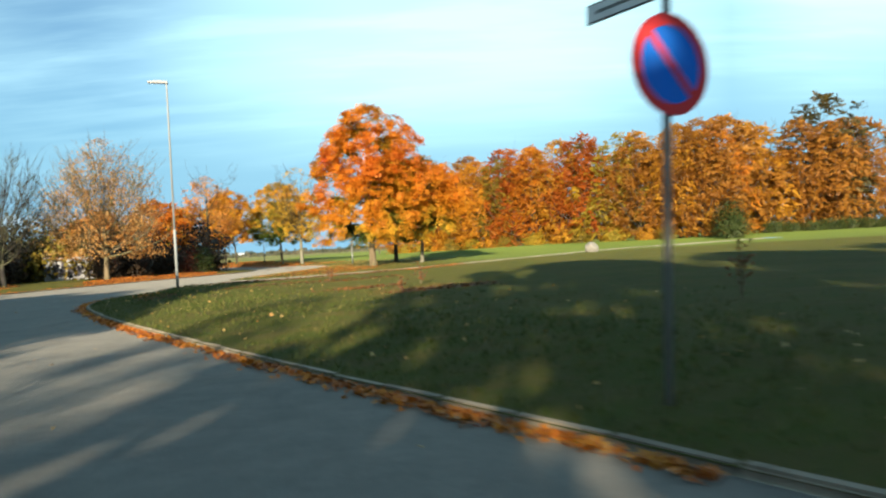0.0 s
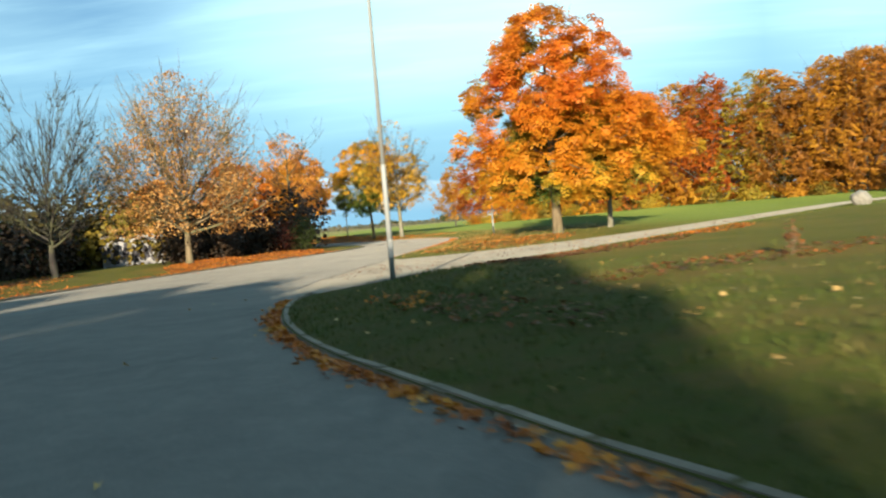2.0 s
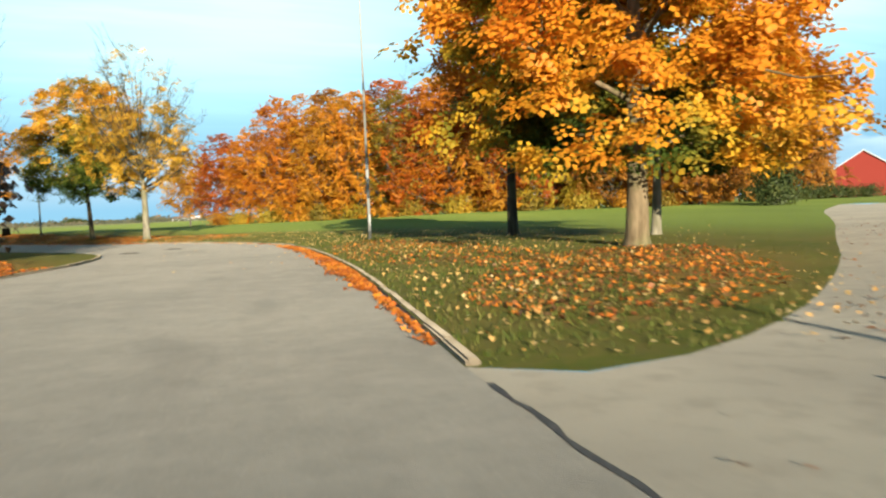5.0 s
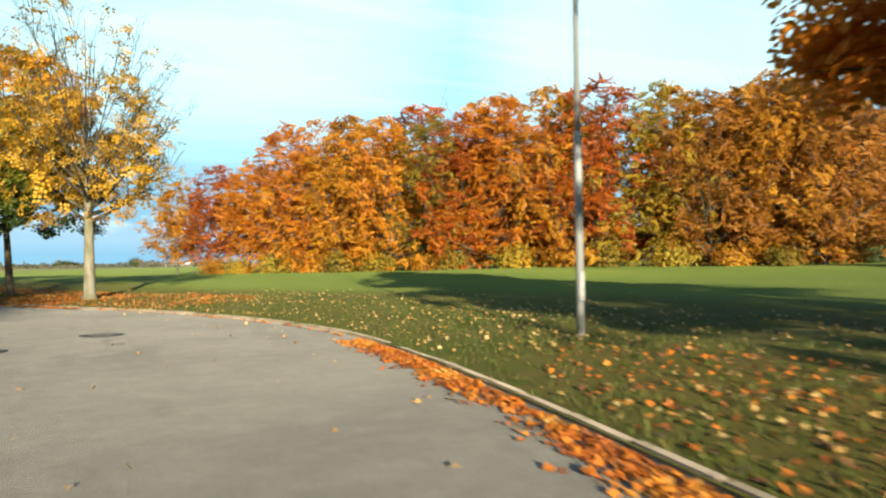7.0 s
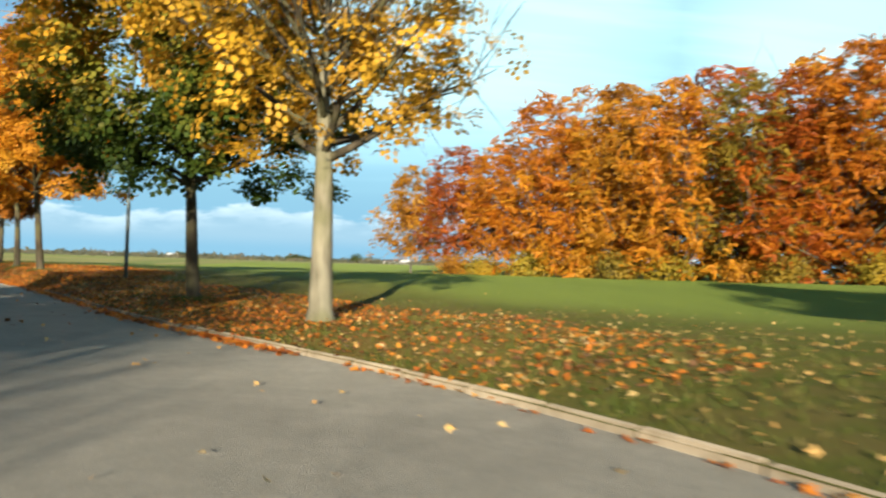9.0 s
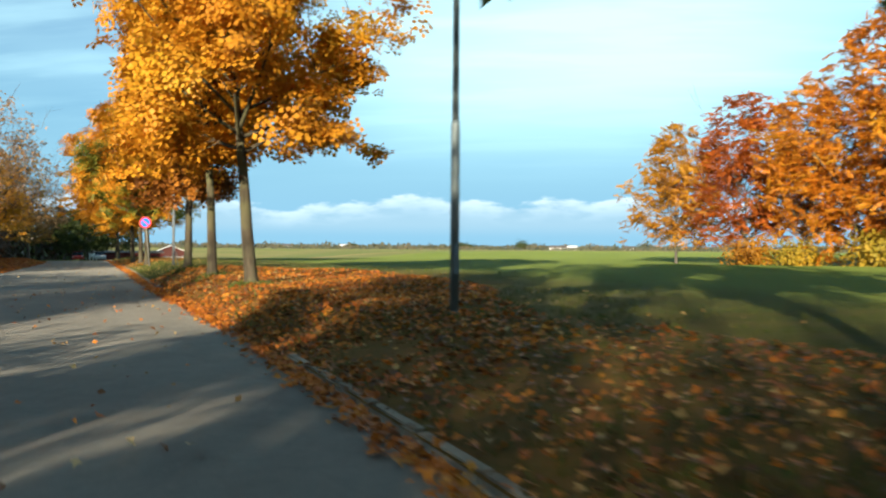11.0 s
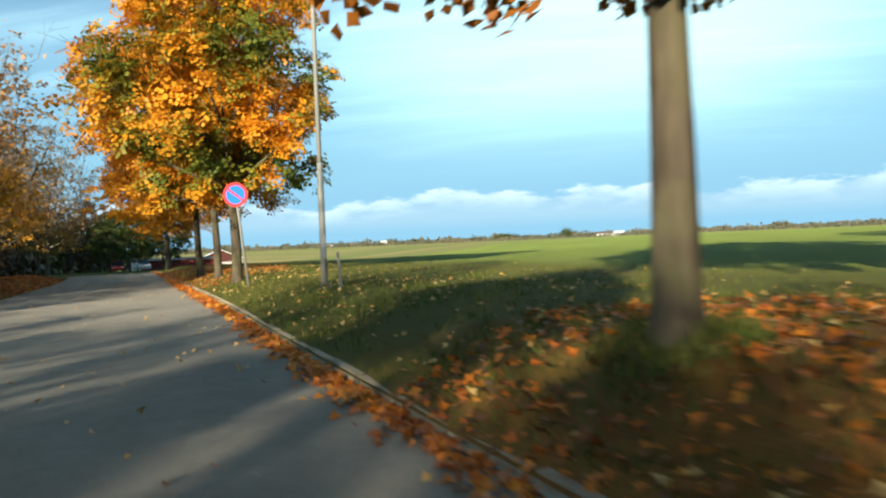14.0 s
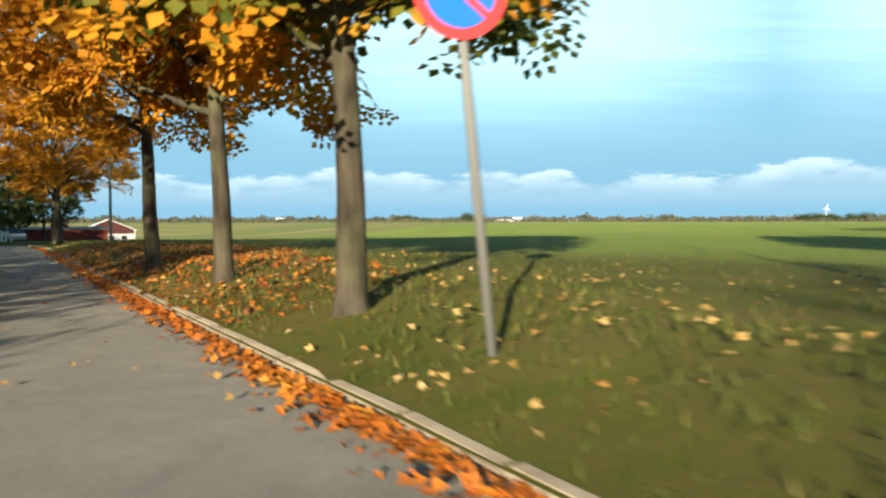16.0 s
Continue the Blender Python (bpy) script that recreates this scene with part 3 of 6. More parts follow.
LOBED = (np.array([(0, -0.5, 0), (0.5, 0.0, 0.13), (0.17, 0.10, 0.03), (0, 0.56, -0.03), (-0.17, 0.10, 0.03), (-0.5, 0.0, 0.12)], np.float32), np.array([(0, 1, 2), (0, 2, 3), (0, 3, 4), (0, 4, 5)]))


def spray_shape():
    """A twig's end: twelve narrow leaves set alternately along a drooping stem, about one unit long."""
    v, t = [], []
    for k in range(12):
        s, side = -0.5 + 0.082 * k, 1 if k % 2 else -1
        a = (0.95 - 0.035 * k) * side
        d, n = np.array([math.sin(a), math.cos(a)]), np.array([math.cos(a), -math.sin(a)])
        ln = 0.37 - 0.012 * k
        base = np.array([0.0, s])
        ring = [base + n * ln * 0.1, base + d * ln * 0.55 - n * ln * 0.32, base + d * ln]
        v += [(p[0], p[1], zz - 0.14 * p[1] ** 2 + 0.03 * (k % 3)) for p, zz in zip(ring, (0.0, 0.07, -0.05))]
        t.append((3 * k, 3 * k + 1, 3 * k + 2))
    return np.array(v, np.float32), np.array(t)


SPRAY = spray_shape()


def maple_spray_shape():
    """A maple twig's end: nine broad leaves spread in a loose fan round a drooping stem."""
    v, t = [], []
    for k in range(9):
        a = 2.4 * k
        r = 0.12 + 0.42 * math.sqrt(k / 9)
        x, y, s = r * math.cos(a), r * math.sin(a), 0.33 - 0.01 * (k % 4)
        c, sn = math.cos(a - 1.57), math.sin(a - 1.57)
        for p in ((0.0, -0.45, 0.0), (0.5, 0.08, 0.12), (0.0, 0.55, -0.08), (-0.5, 0.08, 0.12)):
            q = (x + s * (p[0] * c - p[1] * sn), y + s * (p[0] * sn + p[1] * c))
            v.append((q[0], q[1], 0.5 * s * p[2] - 0.2 * (q[0] ** 2 + q[1] ** 2) + 0.05 * (k % 3)))
        t += [(4 * k, 4 * k + 1, 4 * k + 2), (4 * k, 4 * k + 2, 4 * k + 3)]
    return np.array(v, np.float32), np.array(t)


MAPLE_SPRAY = maple_spray_shape()


def leaf_cloud(name, centres, normals, sizes, mat, rs, shape=KITE, along=None):
    """Single leaves as one mesh: each its own place, tilt, turn and size."""
    n = len(centres)
    sv, st = shape
    nz = normals / (np.linalg.norm(normals, axis=1, keepdims=True) + 1e-6)
    ref = rs.normal(size=(n, 3)) if along is None else -along
    u = np.cross(nz, ref)
    u /= np.linalg.norm(u, axis=1, keepdims=True) + 1e-6
    v = np.cross(nz, u)
    loc = sv[None] * (sizes[:, None, None] * np.stack([rs.uniform(0.75, 1.1, n), np.ones(n), rs.uniform(0.5, 1.8, n)], 1)[:, None, :])
    verts = centres[:, None] + loc[..., 0:1] * u[:, None] + loc[..., 1:2] * v[:, None] + loc[..., 2:3] * nz[:, None]
    tris = st[None] + (np.arange(n) * len(sv))[:, None, None]
    return tri_mesh(name, verts.reshape(-1, 3), tris.reshape(-1, 3), mat)


# ---- the plan: edges of the road, the path and the lawns ----
KERB_FIRST = [(34, -43), (20, -20.5), (9, -4), (4.2, 3.0), (0.8, 7.8), (-0.8, 9.95), (-2.3, 12.1), (-5.6, 16.9), (-8.2, 20.9), (-9.8, 23.6), (-11.3, 26.3), (-12.3, 28.9), (-12.85, 31.3), (-13.05, 32.9), (-12.95, 33.9)]
PATH_NEAR = [(-12.95, 33.9), (-12.3, 35.3), (-11.0, 37.2), (-7.9, 40.8), (-3.8, 46.4), (2.8, 54.0), (9.5, 60.6), (20, 70.5), (40, 88)]
PATH_FAR = [(38, 91), (18.5, 74.5), (8.2, 64.0), (1.6, 58.0), (-3.2, 53.4), (-7.4, 49.9), (-10.2, 48.0), (-12.2, 47.4), (-12.75, 48.2)]
KERB_SECOND = [(-12.75, 48.2), (-12.3, 51.0), (-11.6, 55.5), (-11.05, 59.6), (-10.55, 65.0), (-10.25, 69.5), (-10.25, 73.2), (-10.75, 76.6), (-11.9, 79.9), (-13.5, 83.2), (-15.2, 85.9), (-17.6, 89.2), (-20.2, 92.9), (-23.5, 98.8), (-28.6, 106.9), (-32.9, 113.4), (-36.9, 119.7), (-42.0, 128.0), (-46.3, 134.6), (-53, 145.0), (-60, 156.0), (-66, 165.5), (-74, 177.0), (-85, 187.5), (-112, 197)]
EDGE_LEFT = [(-114, 189), (-94, 181), (-80.5, 170.5), (-68.2, 158.6), (-59.2, 146.2), (-51.2, 132.6), (-43.6, 119.6), (-41.6, 115.6), (-34.6, 103.6), (-29.4, 95.5), (-25.6, 89.5), (-22.0, 84.0), (-18.6, 78.6), (-17.0, 73.5), (-17.0, 68.5), (-18.2, 63.5), (-20.6, 56.5), (-22.9, 49.2), (-24.6, 42.0), (-25.2, 34), (-20.5, 21), (-13, 8), (-5, -6), (8, -27), (22, -50)]


def refine(line, step):
    """A line rounded at its corners and cut into steps."""
    p = np.array(line, float)
    for _ in range(2):
        q = [p[0]]
        for a, b in zip(p[:-1], p[1:]):
            q += [a * 0.75 + b * 0.25, a * 0.25 + b * 0.75]
        p = np.array(q + [p[-1]])
    d = np.concatenate([[0], np.cumsum(np.linalg.norm(np.diff(p, axis=0), axis=1))])
    t = np.linspace(0, d[-1], max(2, int(round(d[-1] / step)) + 1))
    return np.stack([np.interp(t, d, p[:, 0]), np.interp(t, d, p[:, 1])], 1)


kerb_a, path_a, path_b, kerb_b, edge_l = (refine(l, 1.0) for l in (KERB_FIRST, PATH_NEAR, PATH_FAR, KERB_SECOND, EDGE_LEFT))
mouth = np.array([path_b[-1], (-12.9, 46.8), (-13.2, 43.5), (-13.6, 39.1), (-13.7, 37.1), (-13.62, 35.2), path_a[0]])
ROAD = np.concatenate([kerb_a[:-1], mouth[::-1][:-1], kerb_b[:-1], edge_l])
PATHWAY = np.concatenate([path_a[:-1], path_b[:-1], mouth[:-1]])


def inside(poly, pts):
    x, y = pts[:, 0], pts[:, 1]
    hit = np.zeros(len(pts), bool)
    for (ax, ay), (bx, by) in zip(poly, np.roll(poly, -1, axis=0)):
        if ay != by:
            hit ^= ((ay > y) != (by > y)) & (x < (bx - ax) * (y - ay) / (by - ay) + ax)
    return hit


def away(line, pts):
    """Distance of points from a line."""
    best = np.full(len(pts), 1e9)
    for a, b in zip(line[:-1], line[1:]):
        d = b - a
        t = np.clip(((pts - a) @ d) / max(d @ d, 1e-9), 0, 1)
        best = np.minimum(best, np.linalg.norm(pts - a - t[:, None] * d, axis=1))
    return best


def ease(v):
    v = np.clip(v, 0, 1)
    return v * v * (3 - 2 * v)


def dip(pts):
    """The land falls away where the road bends off towards the farm."""
    pts = np.asarray(pts, float)
    s = (pts[:, 0] + 56) * -0.43 + (pts[:, 1] - 152) * 0.903
    v = (pts[:, 0] + 56) * 0.903 + (pts[:, 1] - 152) * 0.43
    return -0.0228 * (np.clip(s, 0, 210) - 6 * (1 - np.exp(-np.clip(s, 0, 210) / 6))) * ease((70 - v) / 55) * ease((430 - s) / 200)


def lawn_height(pts):
    """The lawn lies a hand above the road at the kerb and swells gently away from it."""
    pts = np.asarray(pts, float)
    d = np.minimum.reduce([away(l[::2], pts) for l in (kerb_a, kerb_b, edge_l)])
    dp = np.minimum(away(path_a[::2], pts), away(path_b[::2], pts))
    swell = 0.13 + 0.12 * ease((45 - pts[:, 1]) / 12) + 0.28 * ease((pts[:, 1] - 98) / 6) * (1 - 0.55 * ease((pts[:, 1] - 117) / 6)) * ease((150 - pts[:, 1]) / 14) + 0.2 * ease((pts[:, 0] + 6) / 24) * ease((pts[:, 1] - 10) / 30) + 0.12 * ease((pts[:, 1] - 95) / 30)
    x, y = pts[:, 0], pts[:, 1]
    near_l = away(edge_l[::2], pts) < np.minimum(away(kerb_a[::2], pts), away(kerb_b[::2], pts))
    lift = np.where(near_l, ease((y - 39.5) / 1.5) * ease((74.5 - y) / 1.5), ease((y + 6.5) / 1.5) * (1 - ease((y - 100) / 1.2) * ease((115.5 - y) / 1.2)) * ease((171 - y) / 1.5))
    z = 0.055 * lift + swell * ease(d / np.where(y > 95, 1.9 - 0.7 * ease((y - 100) / 4) * ease((121 - y) / 4), 3.0))
    wave = 0.035 * np.sin(pts[:, 0] * 0.9 + 1.3 * np.sin(pts[:, 1] * 0.45)) * np.sin(pts[:, 1] * 0.7)
    z = z + wave * ease(d / 2.0) * ease(dp / 2.0)
    ph = path_height(pts)
    return np.where(dp < 3.0, ph + (z - ph) * ease(dp / 3.0), z) + dip(pts)


def path_height(pts):
    pts = np.asarray(pts, float)
    return 0.3 * ease((pts[:, 0] + 6) / 24)


def ground_z(x, y):
    return float(lawn_height([(x, y)])[0])


# ---- ground, road and path: one sheet cut along the edges ----
from mathutils.geometry import delaunay_2d_cdt

gx, gy = np.meshgrid(np.arange(-112, 92, 2.2), np.arange(-48, 186, 2.2))
grid = np.stack([gx.ravel() + 0.3 * np.sin(gy.ravel()), gy.ravel()], 1)
lines = [kerb_a, path_a, path_b, kerb_b, edge_l, mouth]
keep = np.minimum.reduce([away(l, grid) for l in lines]) > 0.9
grid = grid[keep]
dx, dy = np.meshgrid(np.arange(-190, -30, 9.0), np.arange(190, 400, 9.0))
ring = [np.stack([dx.ravel(), dy.ravel()], 1)]
for k, r in enumerate((160, 230, 340, 520, 800, 1250, 2000, 3200, 4600)):
    a = np.arange(0, 2 * math.pi, 2 * math.pi / 48) + 0.06 * k
    ring.append(np.stack([-10 + r * np.cos(a), 70 + r * np.sin(a)], 1))
pts, edges = [], []
for l in lines:
    s = len(pts)
    pts += list(map(tuple, l))
    edges += [(s + i, s + i + 1) for i in range(len(l) - 1)]
for l in (kerb_a, kerb_b, edge_l):
    t = np.gradient(l, axis=0)
    t /= np.linalg.norm(t, axis=1, keepdims=True)
    back_edge = l + np.stack([t[:, 1], -t[:, 0]], 1) * 0.24
    s = len(pts)
    pts += list(map(tuple, back_edge[2:-2]))
    edges += [(s + i, s + i + 1) for i in range(len(back_edge) - 5)]
pts += list(map(tuple, np.concatenate([grid] + ring)))
tv, _, tf, *_ = delaunay_2d_cdt([Vector(p) for p in pts], edges, [], 0, 0.02)
tv = np.array([(v.x, v.y) for v in tv])
tf = np.array([f for f in tf])
mid = tv[tf].mean(axis=1)
on_road, on_path = inside(ROAD, mid), inside(PATHWAY, mid)
on_path &= ~on_road


def sheet(name, tris, z, mat, label, category):
    used, back = np.unique(tris, return_inverse=True)
    me = tri_mesh(name, np.column_stack([tv[used], z[used]]), back.reshape(-1, 3), mat)
    ob = new(name, me)
    return tagged(ob, label, category, kind="structure"), used


LITTER_SPOTS = [  # carpets of leaves: x, y, half length, half width, turn in degrees, thickness
    (-29.8, 110.4, 7.8, 4.4, 123, 1.0), (-20.6, 95.5, 6.5, 3.6, 123, 0.55), (-14.8, 89.5, 5.0, 2.6, 120, 0.32), (-26.5, 104.0, 5.0, 3.0, 123, 0.7),
    (-47.3, 138.0, 4.5, 2.0, 123, 0.36), (-52.0, 146.0, 7.0, 3.0, 123, 0.5), (-23.4, 58.0, 7.0, 1.8, 106, 0.9), (-20.9, 64.5, 6.0, 1.9, 100, 0.9), (-28.6, 48.0, 9.0, 1.8, 110, 0.16),
    (-6.0, 38.4, 4.2, 1.2, 50, 0.4), (-2.2, 24.0, 1.1, 0.5, 20, 0.7), (0.3, 22.0, 1.4, 0.6, 35, 0.7), (-7.8, 36.3, 1.6, 0.7, 60, 0.6), (-9.5, 27.5, 2.6, 0.5, 118, 0.35), (-4.5, 30.5, 3.4, 0.7, 30, 0.3), (-1.0, 45.5, 3.0, 1.2, 50, 0.4), (-7.8, 53.2, 4.0, 1.8, 48, 0.45), (-8.6, 62.0, 6.0, 1.6, 88, 0.22), (-53.5, 128.0, 10.0, 2.0, 123, 0.7), (-49.0, 125.5, 8.0, 1.8, 122, 0.9), (-57.5, 140.0, 9.0, 1.8, 122, 0.9)]


def spot_mask(p):
    out = np.zeros(len(p))
    for x, y, a, b, turn, k in LITTER_SPOTS:
        c, s = math.cos(radians(turn)), math.sin(radians(turn))
        u, v = (p[:, 0] - x) * c + (p[:, 1] - y) * s, -(p[:, 0] - x) * s + (p[:, 1] - y) * c
        out = np.maximum(out, k * ease(1.6 - np.hypot(u / a, v / b)))
    return out


lawn_z = lawn_height(tv)
far_out = np.linalg.norm(tv - np.array([-10, 70]), axis=1)
lawn_z = np.where(far_out > 150, 0.34 + dip(tv), lawn_z)
ground, used = sheet("ground", tf[~on_road & ~on_path], lawn_z, GRASS, "green autumn lawn and crop field strewn with fallen leaves", "ground")
p = tv[used]
dk = np.minimum(away(kerb_b, p), away(kerb_a, p))
field = ease((dk - 7.0) / 5.0) * ease((p[:, 1] - 70) / 30) + ease((p[:, 0] + 3) / 7) * ease((p[:, 1] - 56) / 9)
for name, values in (("field", np.clip(field, 0, 1)), ("far", ease((far_out[used] - 330) / 160)), ("litter", spot_mask(p))):
    at = ground.data.attributes.new(name, "FLOAT", "POINT")
    at.data.foreach_set("value", values.astype(np.float32))
road, _ = sheet("road", tf[on_road], dip(tv), ASPHALT, "worn grey asphalt road with pale patches", "road")
pathway, _ = sheet("pathway", tf[on_path], path_height(tv), GRAVEL, "pale gravel path branching from the road", "path")

# a dark bitumen seam where the path meets the road, and two cracks from it
seam = thing("road_seam", 0, 0, 0.006, "dark bitumen seam between asphalt and gravel path", "road seam", kind="structure")
for line, w in (([(-12.8, 47.6), (-13.2, 43.5), (-13.6, 39.1)], 0.045), ([(-13.62, 38.7), (-13.7, 37.1), (-13.65, 36.0)], 0.05), ([(-13.6, 39.1), (-13.1, 38.9), (-12.6, 38.4)], 0.05), ([(-13.0, 43.9), (-12.3, 44.2), (-11.4, 44.1)], 0.035), ([(-14.9, 41.5), (-14.2, 40.9), (-13.6, 40.4)], 0.03)):
    l = refine(line, 0.22)
    l = l + np.random.RandomState(int(w * 1000)).normal(0, 0.018, l.shape)
    t = np.gradient(l, axis=0)
    t /= np.linalg.norm(t, axis=1, keepdims=True)
    wob = 1 + 0.45 * np.sin(np.arange(len(l)) * 2.3) * np.sin(np.arange(len(l)) * 0.61 + 1)
    side = np.stack([-t[:, 1], t[:, 0]], 1) * (w / 2 * wob)[:, None]
    v = [(*q, z) for s in (1, -1) for z in (0.0,) for q in l + s * side]
    n = len(l)
    part("bitumen_strip", mesh_of("bitumen_strip", v, [(i, i + n, i + n + 1, i + 1) for i in range(n - 1)], BITUMEN), BITUMEN, seam)


# ---- trees ----
def envelope(u, foot=0.55, power=0.62, top=1.9):
    """Half width of a crown at share u of its height, 1 at the widest."""
    u = np.clip(u, 0.0, 1.0)
    return np.where(u < 0.35, foot + (1 - foot) * ease(u / 0.35), np.maximum(0.0, 1 - np.maximum(0.0, (u - 0.35) / 0.65) ** top) ** power)


def build_tree(name, seed, H, clear, r0, R, leaves, size, bark, leaf, label, limbs=14, rise=0.55, foot=0.55, sigma=0.5, flat=0.6, twigs=0, lean=0.0, lobed=False, keep=1.0, ragged=0.28, group="", category="tree", vase=False, shoots=0, fills=0.75, bare=0.0, peak=(0.62, 1.9), limb_sides=6, sprays=False):
    """One tree at the origin: tapered trunk with limbs, branches and twigs, and a crown of single leaves in clumps."""
    rs = np.random.RandomState(seed)
    verts, faces, clumps = [], [], []
    n = 9
    wob = rs.normal(0, 0.03, (n, 2)).cumsum(axis=0) * (H / 10)
    hs = np.linspace(0, 0.9 * H, n)
    axis_pts = np.column_stack([wob[:, 0] - wob[0, 0] + lean * hs, wob[:, 1] - wob[0, 1], hs])
    rad = r0 * (1 - 0.9 * (hs / (0.9 * H)) ** 0.8) + 0.012
    if vase:
        rad = np.where(hs > clear, rad * (1 - 0.6 * ease((hs - clear) / (0.3 * (H - clear)))), rad)
    rad[0] *= 1.28
    tube(np.insert(axis_pts, 1, axis_pts[0] * 0.8 + axis_pts[1] * 0.2, axis=0), np.insert(rad, 1, r0 * 1.04), 10, verts, faces)

    def on_axis(h):
        return np.array([np.interp(h, hs, axis_pts[:, i]) for i in range(3)])

    ph = rs.uniform(0, 6.28, 4)

    def width(z, az=None):
        w = R * envelope((z - clear * 0.92) / (H - clear * 0.92), foot, *peak)
        if az is None:
            return w
        u = z / H
        return w * (1 + ragged * (0.5 * np.sin(2 * az + ph[0] + 3 * u) + 0.5 * np.sin(3 * az + ph[1] + 7 * u) + 0.45 * np.sin(5 * az + ph[2] - 11 * u)))

    main, verts, faces = (verts, faces), [], []

    for i in range(limbs):
        az = 2.399 * i + rs.uniform(-0.35, 0.35)
        if vase:
            # upswept limbs that fork from the trunk's head
            f = (i + rs.rand()) / limbs
            h = clear * 0.96 + 0.38 * (H - clear) * f ** 1.2
            start = on_axis(h)
            top_z = clear + (H - clear) * (0.12 + 0.82 * f)
            reach = max(0.4, float(width(top_z, az)) * rs.uniform(0.72, 1.0))
            out_ = np.array([math.cos(az), math.sin(az), 0.0]) * reach
            end = start + out_ + np.array([0, 0, top_z - h])
            bend = start + out_ * 0.55 + np.array([0, 0, 0.38 * (top_z - h)]) + rs.normal(0, 0.05 * reach, 3)
            rl = min(0.085, 0.5 * np.interp(h, hs, rad)) + 0.008
        else:
            h = clear + (0.80 * H - clear) * ((i + 0.3 * rs.rand()) / limbs) ** 1.15
            start = on_axis(h)
            reach = max(0.5, float(width(h + 0.18 * (H - h), az)) * rs.uniform(0.8, 1.05))
            up_ = rise * reach * rs.uniform(0.7, 1.2) * (0.5 + 1.0 * (h - clear) / (H - clear))
            end = start + np.array([math.cos(az) * reach, math.sin(az) * reach, min(up_, 0.97 * H - h)])
            bend = (start + end) / 2 + np.array([0, 0, 0.10 * reach]) + rs.normal(0, 0.06 * reach, 3)
            rl = min(0.065, 0.36 * np.interp(h, hs, rad)) + 0.010
        ts = np.linspace(0, 1, 6)[:, None]
        curve = (1 - ts) ** 2 * start + 2 * ts * (1 - ts) * bend + ts ** 2 * end
        tube(curve, rl * (1 - 0.85 * ts[:, 0]), limb_sides, verts, faces)
        for k in range(3 + int(reach > 2.0) + twigs):
            t = rs.uniform(0.3, 0.98)
            s = (1 - t) ** 2 * start + 2 * t * (1 - t) * bend + t ** 2 * end
            way = (end - start) / (np.linalg.norm(end - start) + 1e-6) * 0.7 + rs.normal(0, 0.55, 3) + np.array([0, 0, 0.25 + 0.35 * rise])
            way /= np.linalg.norm(way)
            ln = reach * rs.uniform(0.22, 0.45)
            e = s + way * ln
            m_ = (s + e) / 2 + rs.normal(0, 0.05 * ln, 3)
            tube([s, m_, e], [0.4 * rl, 0.25 * rl, 0.006], 4, verts, faces)
            clumps += [m_, e]
            for _ in range(twigs):
                w2 = way + rs.normal(0, 0.6, 3) + np.array([0, 0, 0.2])
                e2 = m_ + w2 / np.linalg.norm(w2) * ln * rs.uniform(0.5, 1.1)
                tube([m_, e2], [0.015, 0.005], 3, verts, faces)
                clumps.append(e2)
        clumps += [curve[3], curve[4], curve[5]]
    # clumps that fill the crown's shell
    for _ in range(shoots):
        s = clumps[rs.randint(len(clumps))]
        az = math.atan2(s[1], s[0])
        way = np.array([0.55 * math.cos(az), 0.55 * math.sin(az), 1.0]) + rs.normal(0, 0.22, 3)
        ln = H * rs.uniform(0.06, 0.13)
        e = s + way * ln
        tube([s, (s + e) / 2 + rs.normal(0, 0.04, 3), e], [0.014, 0.010, 0.004], 3, verts, faces)
        for q in (0.45, 0.75):
            s2 = s + (e - s) * q
            tube([s2, s2 + (way + rs.normal(0, 0.5, 3)) * ln * 0.35], [0.008, 0.003], 3, verts, faces)
    fill = max(20, int(len(clumps) * fills))
    uz = clear * 0.95 + (H - clear * 0.95) * rs.rand(fill) ** (1.25 if foot >= 0.9 else 0.9)
    ang = rs.uniform(0, 2 * math.pi, fill)
    rr = width(uz, ang) * np.sqrt(rs.uniform(0.35, 0.95, fill))
    clumps = np.concatenate([np.array(clumps), np.column_stack([rr * np.cos(ang) + lean * uz, rr * np.sin(ang), uz])])
    if keep < 1.0:
        clumps = clumps[rs.rand(len(clumps)) < keep]
    tree = thing(name, 0, 0, 0, label, category, group)
    part("trunk", mesh_of("trunk", *main, BARK[bark], True), None, tree)
    part("branchwork", mesh_of("branchwork", verts, faces, BARK["brown" if bark == "pale" else bark], True), None, tree)
    if leaves:
        w = rs.uniform(0.3, 1.0, len(clumps)) ** (3.0 if bare else 1.0) * (1 - bare * ease((clumps[:, 2] - clear) / (0.9 * (H - clear))))
        pick = rs.choice(len(clumps), leaves, p=w / w.sum())
        sg = rs.uniform(0.55, 1.25, len(clumps))[pick, None] * sigma
        c = clumps[pick] + np.clip(rs.normal(0, 0.8, (leaves, 3)), -1.35, 1.35) * sg * np.array([1, 1, flat])
        ok = (c[:, 2] > clear * 0.84) & (np.hypot(c[:, 0] - lean * c[:, 2], c[:, 1]) < 1.06 * width(c[:, 2], np.arctan2(c[:, 1], c[:, 0])) + 0.15)
        if lobed:
            # no leaves hang round the head of the trunk itself
            ok &= (c[:, 2] > clear * 1.12) | (np.hypot(c[:, 0], c[:, 1]) > 0.3 * R)
        c = c[ok]
        out = np.column_stack([c[:, 0], c[:, 1], (c[:, 2] - clear) * 0.35])
        out /= np.linalg.norm(out, axis=1, keepdims=True) + 1e-6
